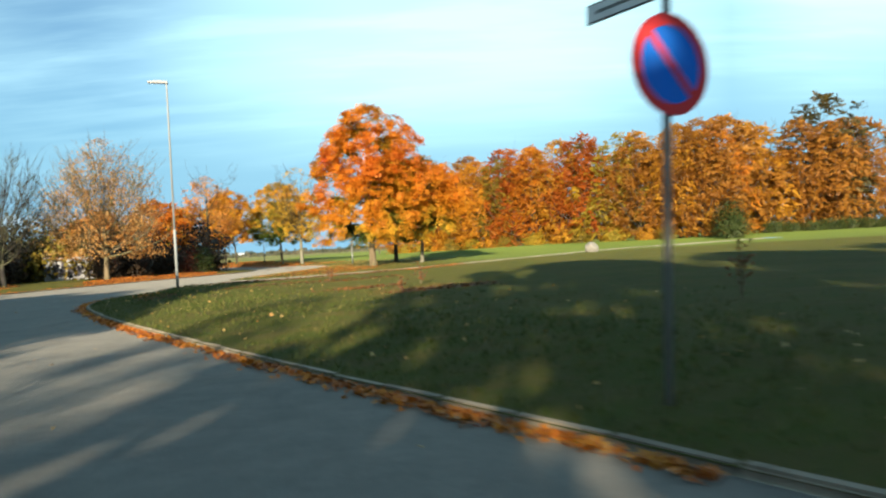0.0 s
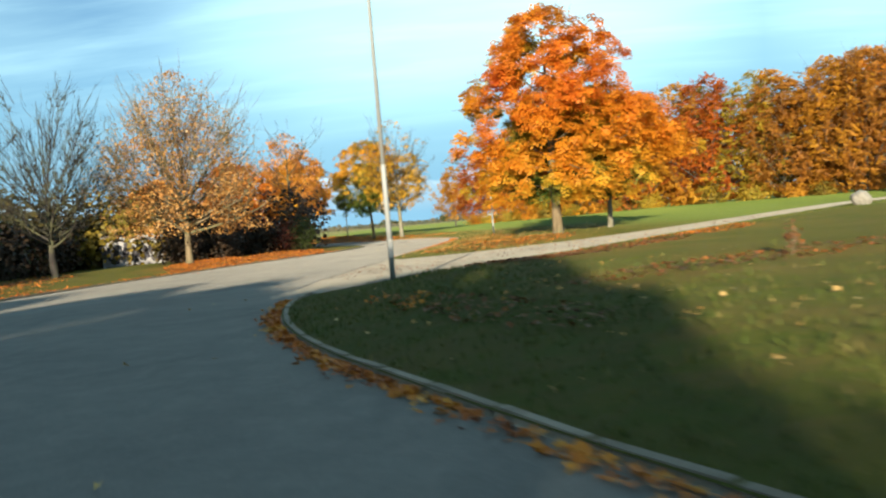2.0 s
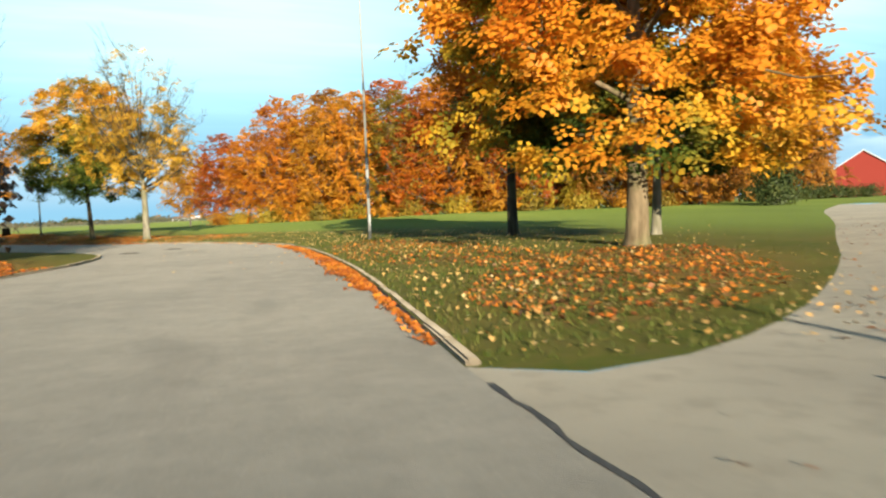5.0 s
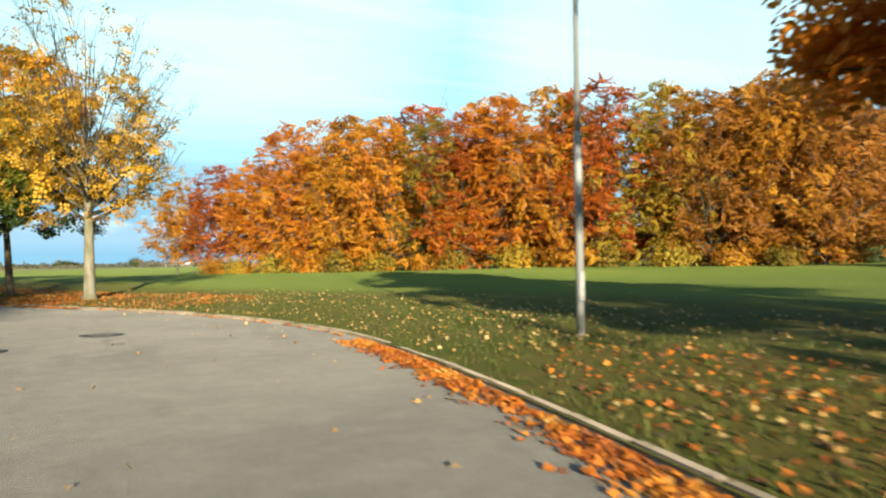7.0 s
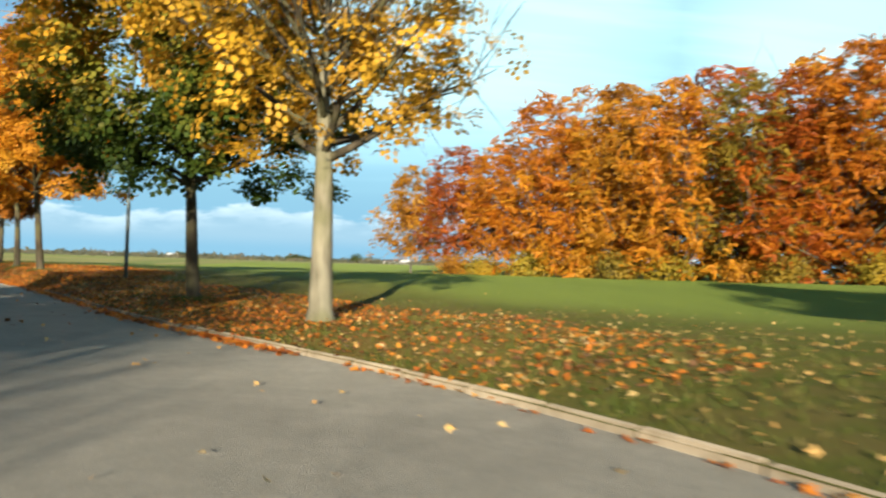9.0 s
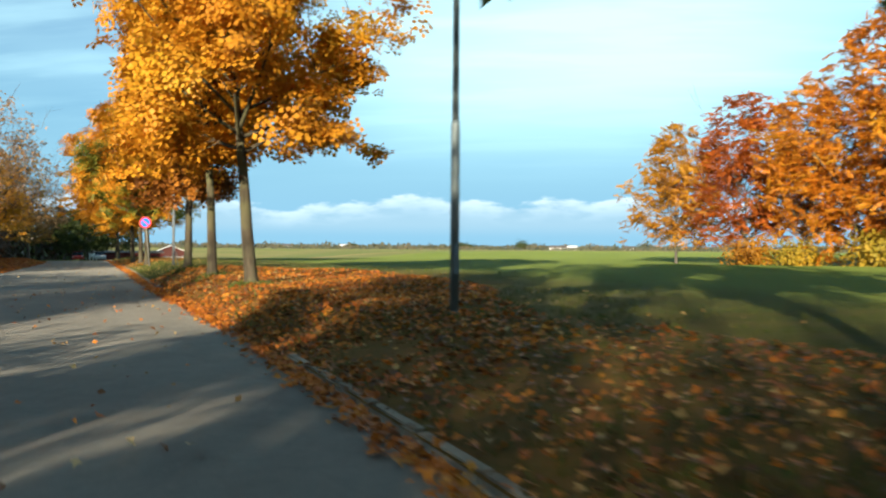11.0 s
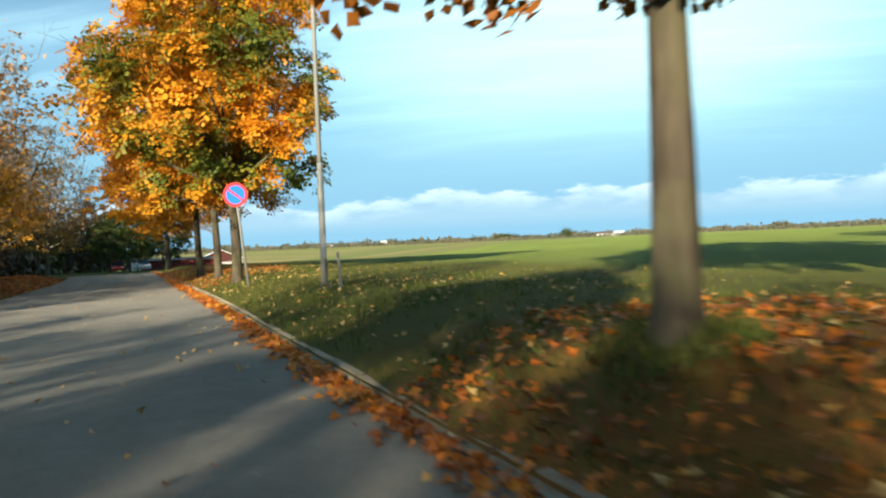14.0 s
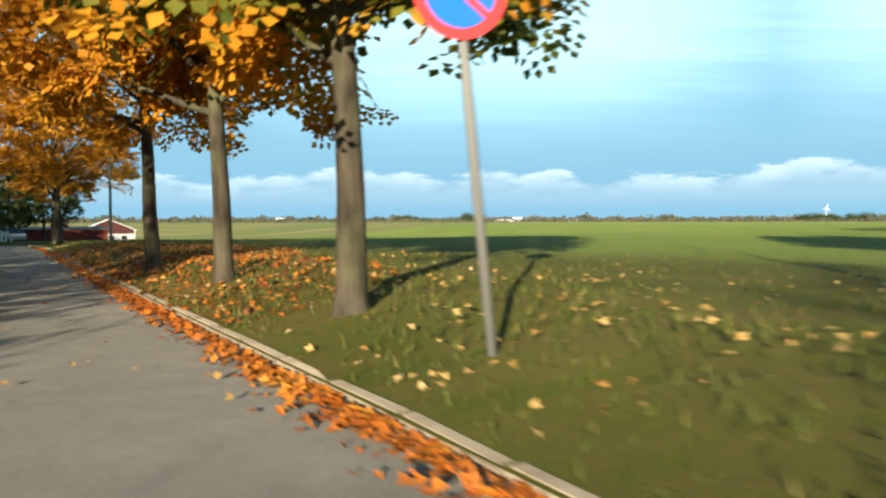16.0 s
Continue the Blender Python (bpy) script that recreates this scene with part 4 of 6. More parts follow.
        nrm = out * 0.35 + np.array([0, 0, 0.8]) + rs.normal(0, 0.5, c.shape)
        way = out * np.array([1, 1, 0.6]) + rs.normal(0, 0.45, c.shape)
        part("crown", leaf_cloud("crown", c.astype(np.float32), nrm, rs.uniform(0.7, 1.25, len(c)) * size, LEAF[leaf], rs, MAPLE_SPRAY if sprays and lobed else SPRAY if sprays else LOBED if lobed else KITE, way if sprays else None), None, tree)
    return tree


def place(tree, x, y, turn=0.0, scale=1.0, sink=0.05, tilt=0.0):
    tree.matrix_basis = pose(x, y, ground_z(x, y) - sink, 0, tilt, 0) @ pose(0, 0, 0, 0, 0, turn) @ Matrix.Scale(scale, 4)
    return tree


def recolour(tree, leaf):
    for ch in tree.children:
        if ch.name.startswith("crown"):
            ch.material_slots[0].link = "OBJECT"
            ch.material_slots[0].material = LEAF[leaf]
    return tree


ISLAND, ROW, ROW_LEFT, WOOD = "maples on the green", "roadside maples", "trees across the road", "trees of the wood"
# the three maples on the green beside the path
place(build_tree("maple_tree", 11, 12.0, 2.0, 0.27, 4.35, 8600, 0.45, "tan", "maple_flame", "large maple in flaming orange, red and yellow autumn leaf", 20, 0.5, 0.92, 0.42, 0.6, fills=1.1, ragged=0.22, sprays=True, lobed=True, group=ISLAND), -4.71, 57.67)
place(build_tree("maple_tree", 12, 8.4, 2.6, 0.15, 3.9, 3400, 0.52, "pale", "maple_flame", "smaller orange and yellow maple with a slim pale trunk", 14, 0.5, 0.75, 0.5, 0.6, sprays=True, lobed=True, group=ISLAND), -1.19, 61.83, 70)
place(build_tree("maple_tree", 13, 10.0, 2.8, 0.19, 2.8, 3400, 0.5, "brown", "maple_brown", "shaded rust-brown maple with a dark trunk", 16, 0.5, 0.7, 0.5, 0.6, sprays=True, lobed=True, ragged=0.15, group=ISLAND), -3.52, 66.78, 20)
# the roadside row
place(build_tree("maple_tree", 21, 11.4, 2.9, 0.21, 3.7, 1350, 0.38, "pale", "maple_gold", "half-bare maple with pale smooth trunk and thin yellow leaves", 26, 1.15, 0.6, 0.34, 0.6, 2, sprays=True, lobed=True, keep=0.75, group=ROW, vase=True, shoots=160, bare=0.85), -15.95, 90.65, tilt=-1.5)
place(build_tree("maple_tree", 22, 10.2, 2.8, 0.155, 3.9, 5000, 0.46, "brown", "maple_green", "maple still dark green below and golden yellow above", 20, 0.42, 0.72, 0.45, 0.5, sprays=True, lobed=True, group=ROW, vase=True, fills=1.0), -19.25, 95.5, 240, tilt=-2.0)
for i, (x, y, h, leaf, lab) in enumerate([
        (-28.53, 109.2, 10.6, "maple_amber", "maple with amber-brown leaves over a deep leaf carpet"), (-31.13, 112.9, 10.4, "maple_amber", "maple with amber leaves over a deep leaf carpet"),
        (-33.87, 117.06, 9.6, "maple_umber", "maple with a low dense dark brown crown"), (-43.83, 132.66, 10.2, "maple_mixed", "maple turning from green to gold, with a stout trunk"),
        (-46.22, 136.3, 10.6, "maple_amber", "golden orange maple with a slim grey trunk"), (-48.7, 139.8, 10.0, "maple_amber", "thinning orange maple with visible limbs"),
        (-62.0, 160.6, 9.6, "maple_amber", "distant golden roadside maple"), (-65.5, 166.5, 10.0, "maple_amber", "distant orange roadside maple")]):
    place(build_tree("maple_tree", 30 + i, h, (3.15, 3.1, 2.3, 2.4, 2.5, 2.7, 2.6, 2.6)[i], (0.145, 0.135, 0.135, 0.145, 0.135, 0.14, 0.15, 0.15)[i], (3.3, 2.8, 2.45, 2.9, 3.2, 3.4, 3.6, 3.6)[i], (4500, 4600, 5800, 4800, 4800, 3600, 2200, 2200)[i], (0.4, 0.4, 0.4, 0.4, 0.4, 0.4, 0.6, 0.6)[i], "brown", leaf, lab, 20, 0.55, (0.9, 0.7, 0.75, 0.7, 0.7, 0.7, 0.66, 0.66)[i], 0.4, 0.55, 1 if i == 5 else 0, sprays=True, lobed=i < 6, keep=0.75 if i < 6 else 0.9, ragged=0.42, group=ROW, vase=True, fills=1.0, shoots=(25, 25, 10, 20, 30, 60, 20, 20)[i]), x, y, 50 * i, tilt=(-4.2, -2.0, 1.0, -2.5, -3.5, -3.5, -2, -2)[i])
# across the road
place(build_tree("maple_tree", 51, 10.9, 1.8, 0.2, 4.8, 17000, 0.14, "tan", "pale", "half-bare tree with thin pinkish orange leaves on upswept branches", 40, 1.0, 0.92, 0.4, 0.5, 4, keep=0.8, group=ROW_LEFT, vase=True, shoots=620, bare=0.6, peak=(0.8, 1.5)), -25.14, 59.5)
place(build_tree("maple_tree", 52, 10.6, 2.4, 0.2, 3.4, 8000, 0.2, "brown", "blush", "pale pinkish orange tree standing behind a reddish shrub", 18, 0.9, 0.7, 0.4, 0.5, 2, group=ROW_LEFT, shoots=90, bare=0.4), -25.65, 86.8)
place(build_tree("bare_tree", 53, 9.6, 1.6, 0.17, 3.3, 0, 0.2, "dark", "pale", "bare dark grey tree that has shed its leaves", 30, 1.1, 0.8, 0.4, 0.5, 5, group=ROW_LEFT, vase=True, shoots=420), -29.5, 53.5)
sparse = build_tree("birch_tree", 54, 11.5, 2.0, 0.17, 4.2, 8500, 0.21, "beech", "maple_amber", "half-bare tree with thin yellow-brown leaves beside the road", 24, 1.1, 0.75, 0.4, 0.5, 2, group=ROW_LEFT, vase=True, shoots=160, bare=0.65)
recolour(place(sparse, -59.0, 138.5, 0, 1.03), "thinning")
for x, y, s, t, leaf in [(-64.0, 146.0, 0.78, 130, "thinning"), (-71.8, 161.2, 0.95, 70, "withered"), (-78.0, 166.5, 0.8, 10, "withered"), (-68.5, 153.0, 0.8, 200, "withered")]:
    recolour(place(copy_thing(sparse, Matrix()), x, y, t, s), leaf)
full = build_tree("maple_tree", 55, 10.5, 2.2, 0.2, 4.2, 2300, 0.85, "brown", "maple_amber", "full amber-brown maple in the row across the road", 18, 0.6, 0.9, 0.5, 0.6, sprays=True, group=ROW_LEFT)
recolour(place(full, -28.0, 78.5, 0, 0.72), "maple_brown")
# the next two copies are added for the shadows they cast on the road
recolour(place(copy_thing(full, Matrix()), -37.0, 82.0, 120, 0.6), "maple_brown")
recolour(place(copy_thing(full, Matrix()), -39.6, 91.0, 240, 0.73), "maple_brown")
for i, (x, y, s) in enumerate([(-36.0, 90.0, 0.6), (-42.5, 99.0, 0.7), (-53.0, 123.5, 0.8), (-57.0, 131.5, 0.85)]):
    recolour(place(copy_thing(sparse, Matrix()), x, y, 63 * i, s), ("pale", "maple_brown", "thinning", "thinning")[i])

for x, y, s, turn in [(-79.0, 189.0, 0.72, 30), (-87.5, 196.0, 0.75, 160), (-96.0, 205.0, 0.8, 280)]:
    b = recolour(place(copy_thing(full, Matrix()), x, y, turn, s), "shrub_green")
    b["label"] = "dark green tree in leaf where the road bends away"

# the wood: beeches that are clothed in leaf to the ground
BEECH = "beech tree of the wood in russet autumn leaf"
protos = [build_tree("beech_tree", 70 + i, 16.4, 0.4, 0.24, 5.3, 2900, 0.9, "beech", "beech_orange", BEECH, 40, 0.55, 0.95, 0.55, 0.8, sprays=True, ragged=0.5, group=WOOD, shoots=40, fills=0.9, vase=True, peak=(0.6, 1.8), limb_sides=4) for i in range(4)]
behind = [build_tree("beech_tree", 80 + i, 16.4, 0.4, 0.24, 5.3, 1300, 1.3, "beech", "beech_orange", BEECH, 24, 0.55, 0.95, 0.55, 0.8, sprays=True, ragged=0.5, group=WOOD, shoots=30, fills=0.9, vase=True, peak=(0.6, 1.8), limb_sides=3) for i in range(2)]
open_foot = build_tree("beech_tree", 84, 14.5, 1.9, 0.15, 4.4, 2500, 0.8, "beech", "beech_ochre", "beech tree with bare lower trunk at the wood's end", 34, 0.5, 0.85, 0.55, 0.8, sprays=True, ragged=0.4, group=WOOD, shoots=40, fills=0.9, vase=True, peak=(0.6, 1.8), limb_sides=4)
TINTS = ["beech_ochre", "beech_red", "beech_gold", "beech_orange", "beech_gold", "beech_ochre", "beech_gold", "beech_green", "beech_red", "beech_orange", "beech_ochre", "beech_red", "beech_yellow", "beech_brown", "beech_ochre", "beech_brown", "beech_red"]
rs = np.random.RandomState(5)
front = refine([(-11.2, 151), (-6.5, 148.5), (2.5, 140), (8.5, 131), (14.5, 124.5), (22, 120), (30, 114), (37, 107)], 4.4)
count, started = 0, set()
for row_no, (off, hscale) in enumerate(((0.0, 1.0), (6.0, 1.06))):
    for i, (x, y) in enumerate(front):
        t = front[min(i + 1, len(front) - 1)] - front[max(i - 1, 0)]
        t /= np.linalg.norm(t)
        px, py = x - t[1] * off + rs.uniform(-1, 1), y + t[0] * off + rs.uniform(-1, 1)
        if row_no and (i < 3 or i % 2 == (row_no % 2)):
            continue
        s = hscale * (0.77 + 0.24 * min(1.0, (i + 0.5) / 4)) * rs.uniform(0.9, 1.02)
        pool = behind if row_no else [open_foot] if i < 3 else protos
        src = pool[count % len(pool)]
        tree = copy_thing(src, Matrix()) if src in started else src
        started.add(src)
        place(tree, px, py, rs.uniform(0, 360), s, 0.1)
        recolour(tree, TINTS[(count * (1 if row_no == 0 else 3) + row_no) % 17])
        count += 1
# taller trees behind, at the wood's far end
for x, y, s, leaf in [(41, 114, 1.0, "beech_orange"), (45, 119, 1.15, "beech_brown"), (50, 131, 1.25, "pale"), (52, 122, 1.05, "beech_ochre"), (58, 122, 1.1, "beech_brown"), (64.5, 127, 1.38, "hedge_olive"), (63, 123, 1.08, "beech_brown"), (69, 128, 1.15, "beech_brown"), (57, 138, 1.25, "beech_ochre"), (75, 134, 1.2, "beech_brown")]:
    b = recolour(place(copy_thing(behind[int(x) % 2], Matrix()), x, y, x * 37 % 360, s, 0.1), leaf)
    if leaf == "hedge_olive":
        b["label"] = "tall olive-green tree standing above the wood's end"


def build_bush(name, seed, h, r, leaves, size, leaf, label, group="", sigma=0.35):
    """A shrub: several stems from one foot and leaf clumps down to the ground."""
    rs = np.random.RandomState(seed)
    verts, faces, clumps = [], [], []
    for i in range(9):
        az, tilt = 2.4 * i + rs.uniform(-0.3, 0.3), rs.uniform(0.15, 0.95)
        e = np.array([math.cos(az) * r * tilt, math.sin(az) * r * tilt, h * rs.uniform(0.6, 0.98) * (1 - 0.35 * tilt)])
        m_ = e * 0.5 + rs.normal(0, 0.06 * h, 3)
        tube([(0, 0, -0.1), m_, e], [0.035, 0.02, 0.006], 5, verts, faces)
        clumps += [m_, e, e * 0.75 + rs.normal(0, 0.1, 3)]
        for _ in range(4):
            e2 = m_ + rs.normal(0, 0.28, 3) * np.array([r, r, h * 0.5])
            e2[2] = max(0.15, e2[2])
            tube([m_, e2], [0.014, 0.004], 3, verts, faces)
            clumps.append(e2)
    n = 30
    a, u = rs.uniform(0, 6.28, n), rs.rand(n)
    clumps = np.concatenate([np.array(clumps), np.column_stack([r * 0.85 * np.cos(a) * np.sqrt(1 - 0.7 * u * u), r * 0.85 * np.sin(a) * np.sqrt(1 - 0.7 * u * u), h * 0.85 * u + 0.1])])
    bush = thing(name, 0, 0, 0, label, "shrub", group)
    part("branchwork", mesh_of("branchwork", verts, faces, BARK["beech"], True), None, bush)
    pick = rs.randint(0, len(clumps), leaves)
    c = clumps[pick] + rs.normal(0, sigma, (leaves, 3)) * np.array([1, 1, 0.7])
    c = c[c[:, 2] > 0.02]
    nrm = c * np.array([1, 1, 0.5]) + rs.normal(0, 0.6, c.shape) + np.array([0, 0, 0.4])
    part("crown", leaf_cloud("crown", c.astype(np.float32), nrm, rs.uniform(0.7, 1.2, len(c)) * size, LEAF[leaf], rs), None, bush)
    return bush


HEDGE = "overgrown hedge across the road"
hedge = build_bush("hedge_shrub", 90, 2.5, 1.7, 1450, 0.215, "hedge_dark", "dark twiggy hedge shrub that is nearly bare", HEDGE)
place(hedge, -27.6, 64.5)
for i, (x, y, s, leaf) in enumerate([(-25.6, 66.5, 0.95, "hedge_dark"), (-24.0, 69.5, 1.0, "hedge_dark"), (-22.6, 71.5, 0.9, "shrub_red"), (-28.6, 68.5, 1.1, "hedge_dark"), (-38.0, 60.5, 1.7, "hedge_dark"), (-34.5, 57.0, 1.3, "hedge_dark"), (-40.5, 56.0, 2.0, "hedge_dark"), (-37.0, 51.0, 1.5, "hedge_dark"), (-45.0, 58.0, 2.2, "shrub_green"), (-26.5, 72.5, 1.4, "hedge_dark"), (-29.5, 72.5, 1.6, "shrub_green"), (-34.0, 72.0, 1.4, "shrub_green"), (-38.5, 66.5, 1.6, "shrub_green"), (-23.5, 75.5, 1.95, "hedge_dark"), (-42.5, 63.5, 1.9, "shrub_green"), (-36.0, 63.0, 1.0, "hedge_dark"), (-33.0, 49.0, 0.9, "hedge_dark"), (-37.5, 61.0, 1.6, "shrub_green"), (-36.5, 65.5, 1.3, "hedge_dark"), (-36.5, 55.0, 1.5, "shrub_green"), (-40.0, 51.5, 1.8, "shrub_green"), (-40.0, 70.0, 2.0, "hedge_dark"), (-45.5, 66.0, 2.2, "hedge_dark"), (-36.0, 74.0, 1.8, "hedge_dark"), (-48.0, 60.0, 2.2, "hedge_dark"), (-44.0, 52.5, 2.2, "hedge_dark"), (-32.0, 70.8, 1.4, "hedge_dark")]):
    b = recolour(place(copy_thing(hedge, Matrix()), x, y, 57 * i, s), leaf)
    if leaf != "hedge_dark":
        b["label"] = {"shrub_red": "dull red shrub at the end of the hedge", "beech_ochre": "tall ochre shrub in the hedge", "beech_yellow": "tall yellow-green shrub in the hedge", "shrub_green": "tall dark green shrub in the hedge"}[leaf]
for i, (x, y, s, leaf) in enumerate([(-38.5, 64.0, 2.2, "hedge_olive"), (-36.0, 68.5, 2.1, "hedge_olive"), (-33.6, 70.0, 2.2, "beech_green"), (-31.0, 70.6, 1.8, "hedge_olive"), (-28.8, 70.6, 1.7, "hedge_dark"), (-26.2, 69.0, 1.5, "hedge_dark"), (-35.2, 62.0, 1.2, "hedge_dark"), (-41.0, 60.0, 2.2, "hedge_dark")]):
    b = recolour(place(copy_thing(hedge, Matrix()), x, y, 71 * i, s), leaf)
    b["label"] = {"beech_green": "tall ochre-green shrub behind the hedge", "hedge_olive": "tall olive-brown shrub behind the hedge", "hedge_dark": "tall dark twiggy shrub behind the hedge"}[leaf]
line = refine(EDGE_LEFT, 2.7)
for i, (a, b) in enumerate(zip(line[:-1], line[1:])):
    d = (b - a) / np.linalg.norm(b - a)
    if 80 < a[1] < 158 and i % 4 != 1:
        q = a + np.array([d[1], -d[0]]) * (4.4 + 0.9 * math.sin(i * 1.7))
        recolour(place(copy_thing(hedge, Matrix()), q[0], q[1], 83 * i, (0.5 if 98 < a[1] < 124 else 0.85) + 0.3 * abs(math.sin(i * 2.3))), "hedge_dark")
    if 118 < a[1] < 172:
        q = a + np.array([d[1], -d[0]]) * (14.0 + 1.5 * math.sin(i * 2.9))
        b = recolour(place(copy_thing(hedge, Matrix()), q[0], q[1], 47 * i, 1.5 + 0.4 * abs(math.sin(i * 1.9))), "hedge_olive")
        b["label"] = "tall olive-brown shrub in the thicket across the road"
place(build_bush("conifer_shrub", 91, 2.4, 0.9, 2400, 0.12, "shrub_green", "small dark green conifer at the hedge's end", HEDGE, 0.2), -20.6, 68.5)
place(build_bush("willow_shrub", 92, 5.2, 2.2, 5200, 0.22, "shrub_green", "grey-green willow shrub at the wood's edge", WOOD, 0.6), 37.5, 97.5)
low = build_bush("low_shrub", 93, 2.0, 2.0, 2000, 0.2, "shrub_green", "low green shrub along the field's edge", "field hedge", 0.4)
place(low, 50, 114)
for i in range(6):
    place(copy_thing(low, Matrix()), 53 + 2.6 * i, 114.5 - 0.5 * i, 40 * i, 0.8 + 0.06 * (i % 4))
END = "shrubs at the road's end"
for i, (x, y, s) in enumerate([(-112, 222, 2.6), (-108, 208, 3.4), (-118, 231, 3.2), (-88, 171, 2.9), (-83.5, 164, 2.4), (-94, 176, 3.0), (-101, 181, 3.4), (-79.5, 158.5, 2.2), (-108, 185, 3.4), (-76, 153, 2.0)]):
    b = place(copy_thing(low, Matrix()), x, y, 70 * i, 1.4 * s)
    tagged(b, "large dark green shrub where the road bends away", group=END)
    if i % 3:
        recolour(b, "hedge_dark")
under = build_bush("low_shrub", 94, 1.7, 1.5, 1700, 0.19, "beech_yellow", "yellow-green undergrowth at the wood's foot", WOOD, 0.4)
place(under, front[2][0] - 2.0, front[2][1] - 3.0)
for i in range(1, len(front) - 1):
    if i == 2:
        continue
    b = place(copy_thing(under, Matrix()), front[i][0] - 1.6 + 0.8 * math.sin(i * 2.1), front[i][1] - 3.4 + 0.6 * math.cos(i * 3.3), 80 * i, 0.9 + 0.4 * abs(math.sin(i * 2.7)))
    recolour(b, ("beech_yellow", "beech_ochre", "beech_green")[i % 3])
# unseen trees added across the road; their shadows fall over first lawn and road
dense = build_tree("maple_tree", 56, 10.5, 1.6, 0.2, 4.2, 4200, 0.75, "brown", "maple_brown", "dense rust-brown maple out of view, added to cast shade", 18, 0.6, 0.9, 0.5, 0.6, group=ROW_LEFT, fills=1.2)
place(dense, -0.9, -17.0, 0, 1.05)
for i, (x, y, s) in enumerate([(4.5, -27.0, 1.2), (10.0, -38.0, 1.4), (-15.5, -13.0, 0.96), (-20.5, -8.0, 0.8), (-26.0, -3.0, 0.72), (-31.0, 0.0, 0.74), (-19.0, -22.0, 1.1), (-26.0, -14.0, 1.0), (-33.0, -8.0, 0.9), (-22.5, -12.0, 0.95), (-29.5, -5.0, 0.85), (-36.0, 12.0, 0.82), (-42.0, 19.0, 1.08)]):
    place(copy_thing(dense, Matrix()), x, y, 75 * i, s)
# a thin tree out of view, added for a streak of broken shadow
place(copy_thing(sparse, Matrix()), -7.6, -13.5, 20, 0.6)


# ---- road furniture ----
LAMPS, SIGNS = "street lamps along the road", "no parking signs"


def street_lamp(x, y, height, joint, steel, label, turn):
    lamp = thing("street_lamp", x, y, ground_z(x, y) - 0.02, label, "street lamp", LAMPS, turn=turn)
    part("base_collar", turned([(0.085, 0.0), (0.085, 0.03), (0.08, 0.04), (0.066, 0.05)]), CONCRETE, lamp, "concrete footing ring")
    part("lower_pole", turned([(0.061, 0.045), (0.06, joint), (0.05, joint + 0.06)], 18), steel, lamp)
    part("upper_pole", turned([(0.046, joint + 0.04), (0.034, height - 0.05), (0.032, height)], 16), steel, lamp)
    door = part("service_door", box(0.085, 0.02, 0.42, (0, -0.056, 0.55), 0.006), steel, lamp)
    part("lock", turned([(0.012, 0), (0.012, 0.01)], 8, (0, -0.071, 0.72)), LAMP_GREY, door)
    head = part("lamp_head", prism([(0.05, height - 0.06), (0.05, height + 0.05), (-0.25, height + 0.09), (-0.72, height + 0.075), (-0.78, height + 0.04), (-0.76, height + 0.005), (-0.1, height - 0.03)], 0.24), LAMP_GREY, lamp, "flat dark grey lamp head")
    part("lens", box(0.46, 0.19, 0.012, (-0.46, 0, height - 0.012), 0.004), GLASS_LENS, head, "clear flat lens")
    return lamp


street_lamp(-11.14, 34.59, 9.0, 2.6, STEEL, "tall galvanised street lamp on the corner of the lawn", 10)
street_lamp(-7.70, 70.43, 9.0, 3.0, STEEL, "tall galvanised street lamp on the leaf-strewn green", 0)
street_lamp(-23.2, 103.0, 8.4, 2.6, STEEL_SHADED, "weathered street lamp among the maples, coloured dark as if shaded", 30)
street_lamp(-39.16, 126.5, 8.6, 2.3, STEEL, "tall galvanised street lamp beside the kerb", 30)
street_lamp(-58.3, 158.0, 8.4, 2.6, STEEL_SHADED, "distant dark street lamp by the road", 30)


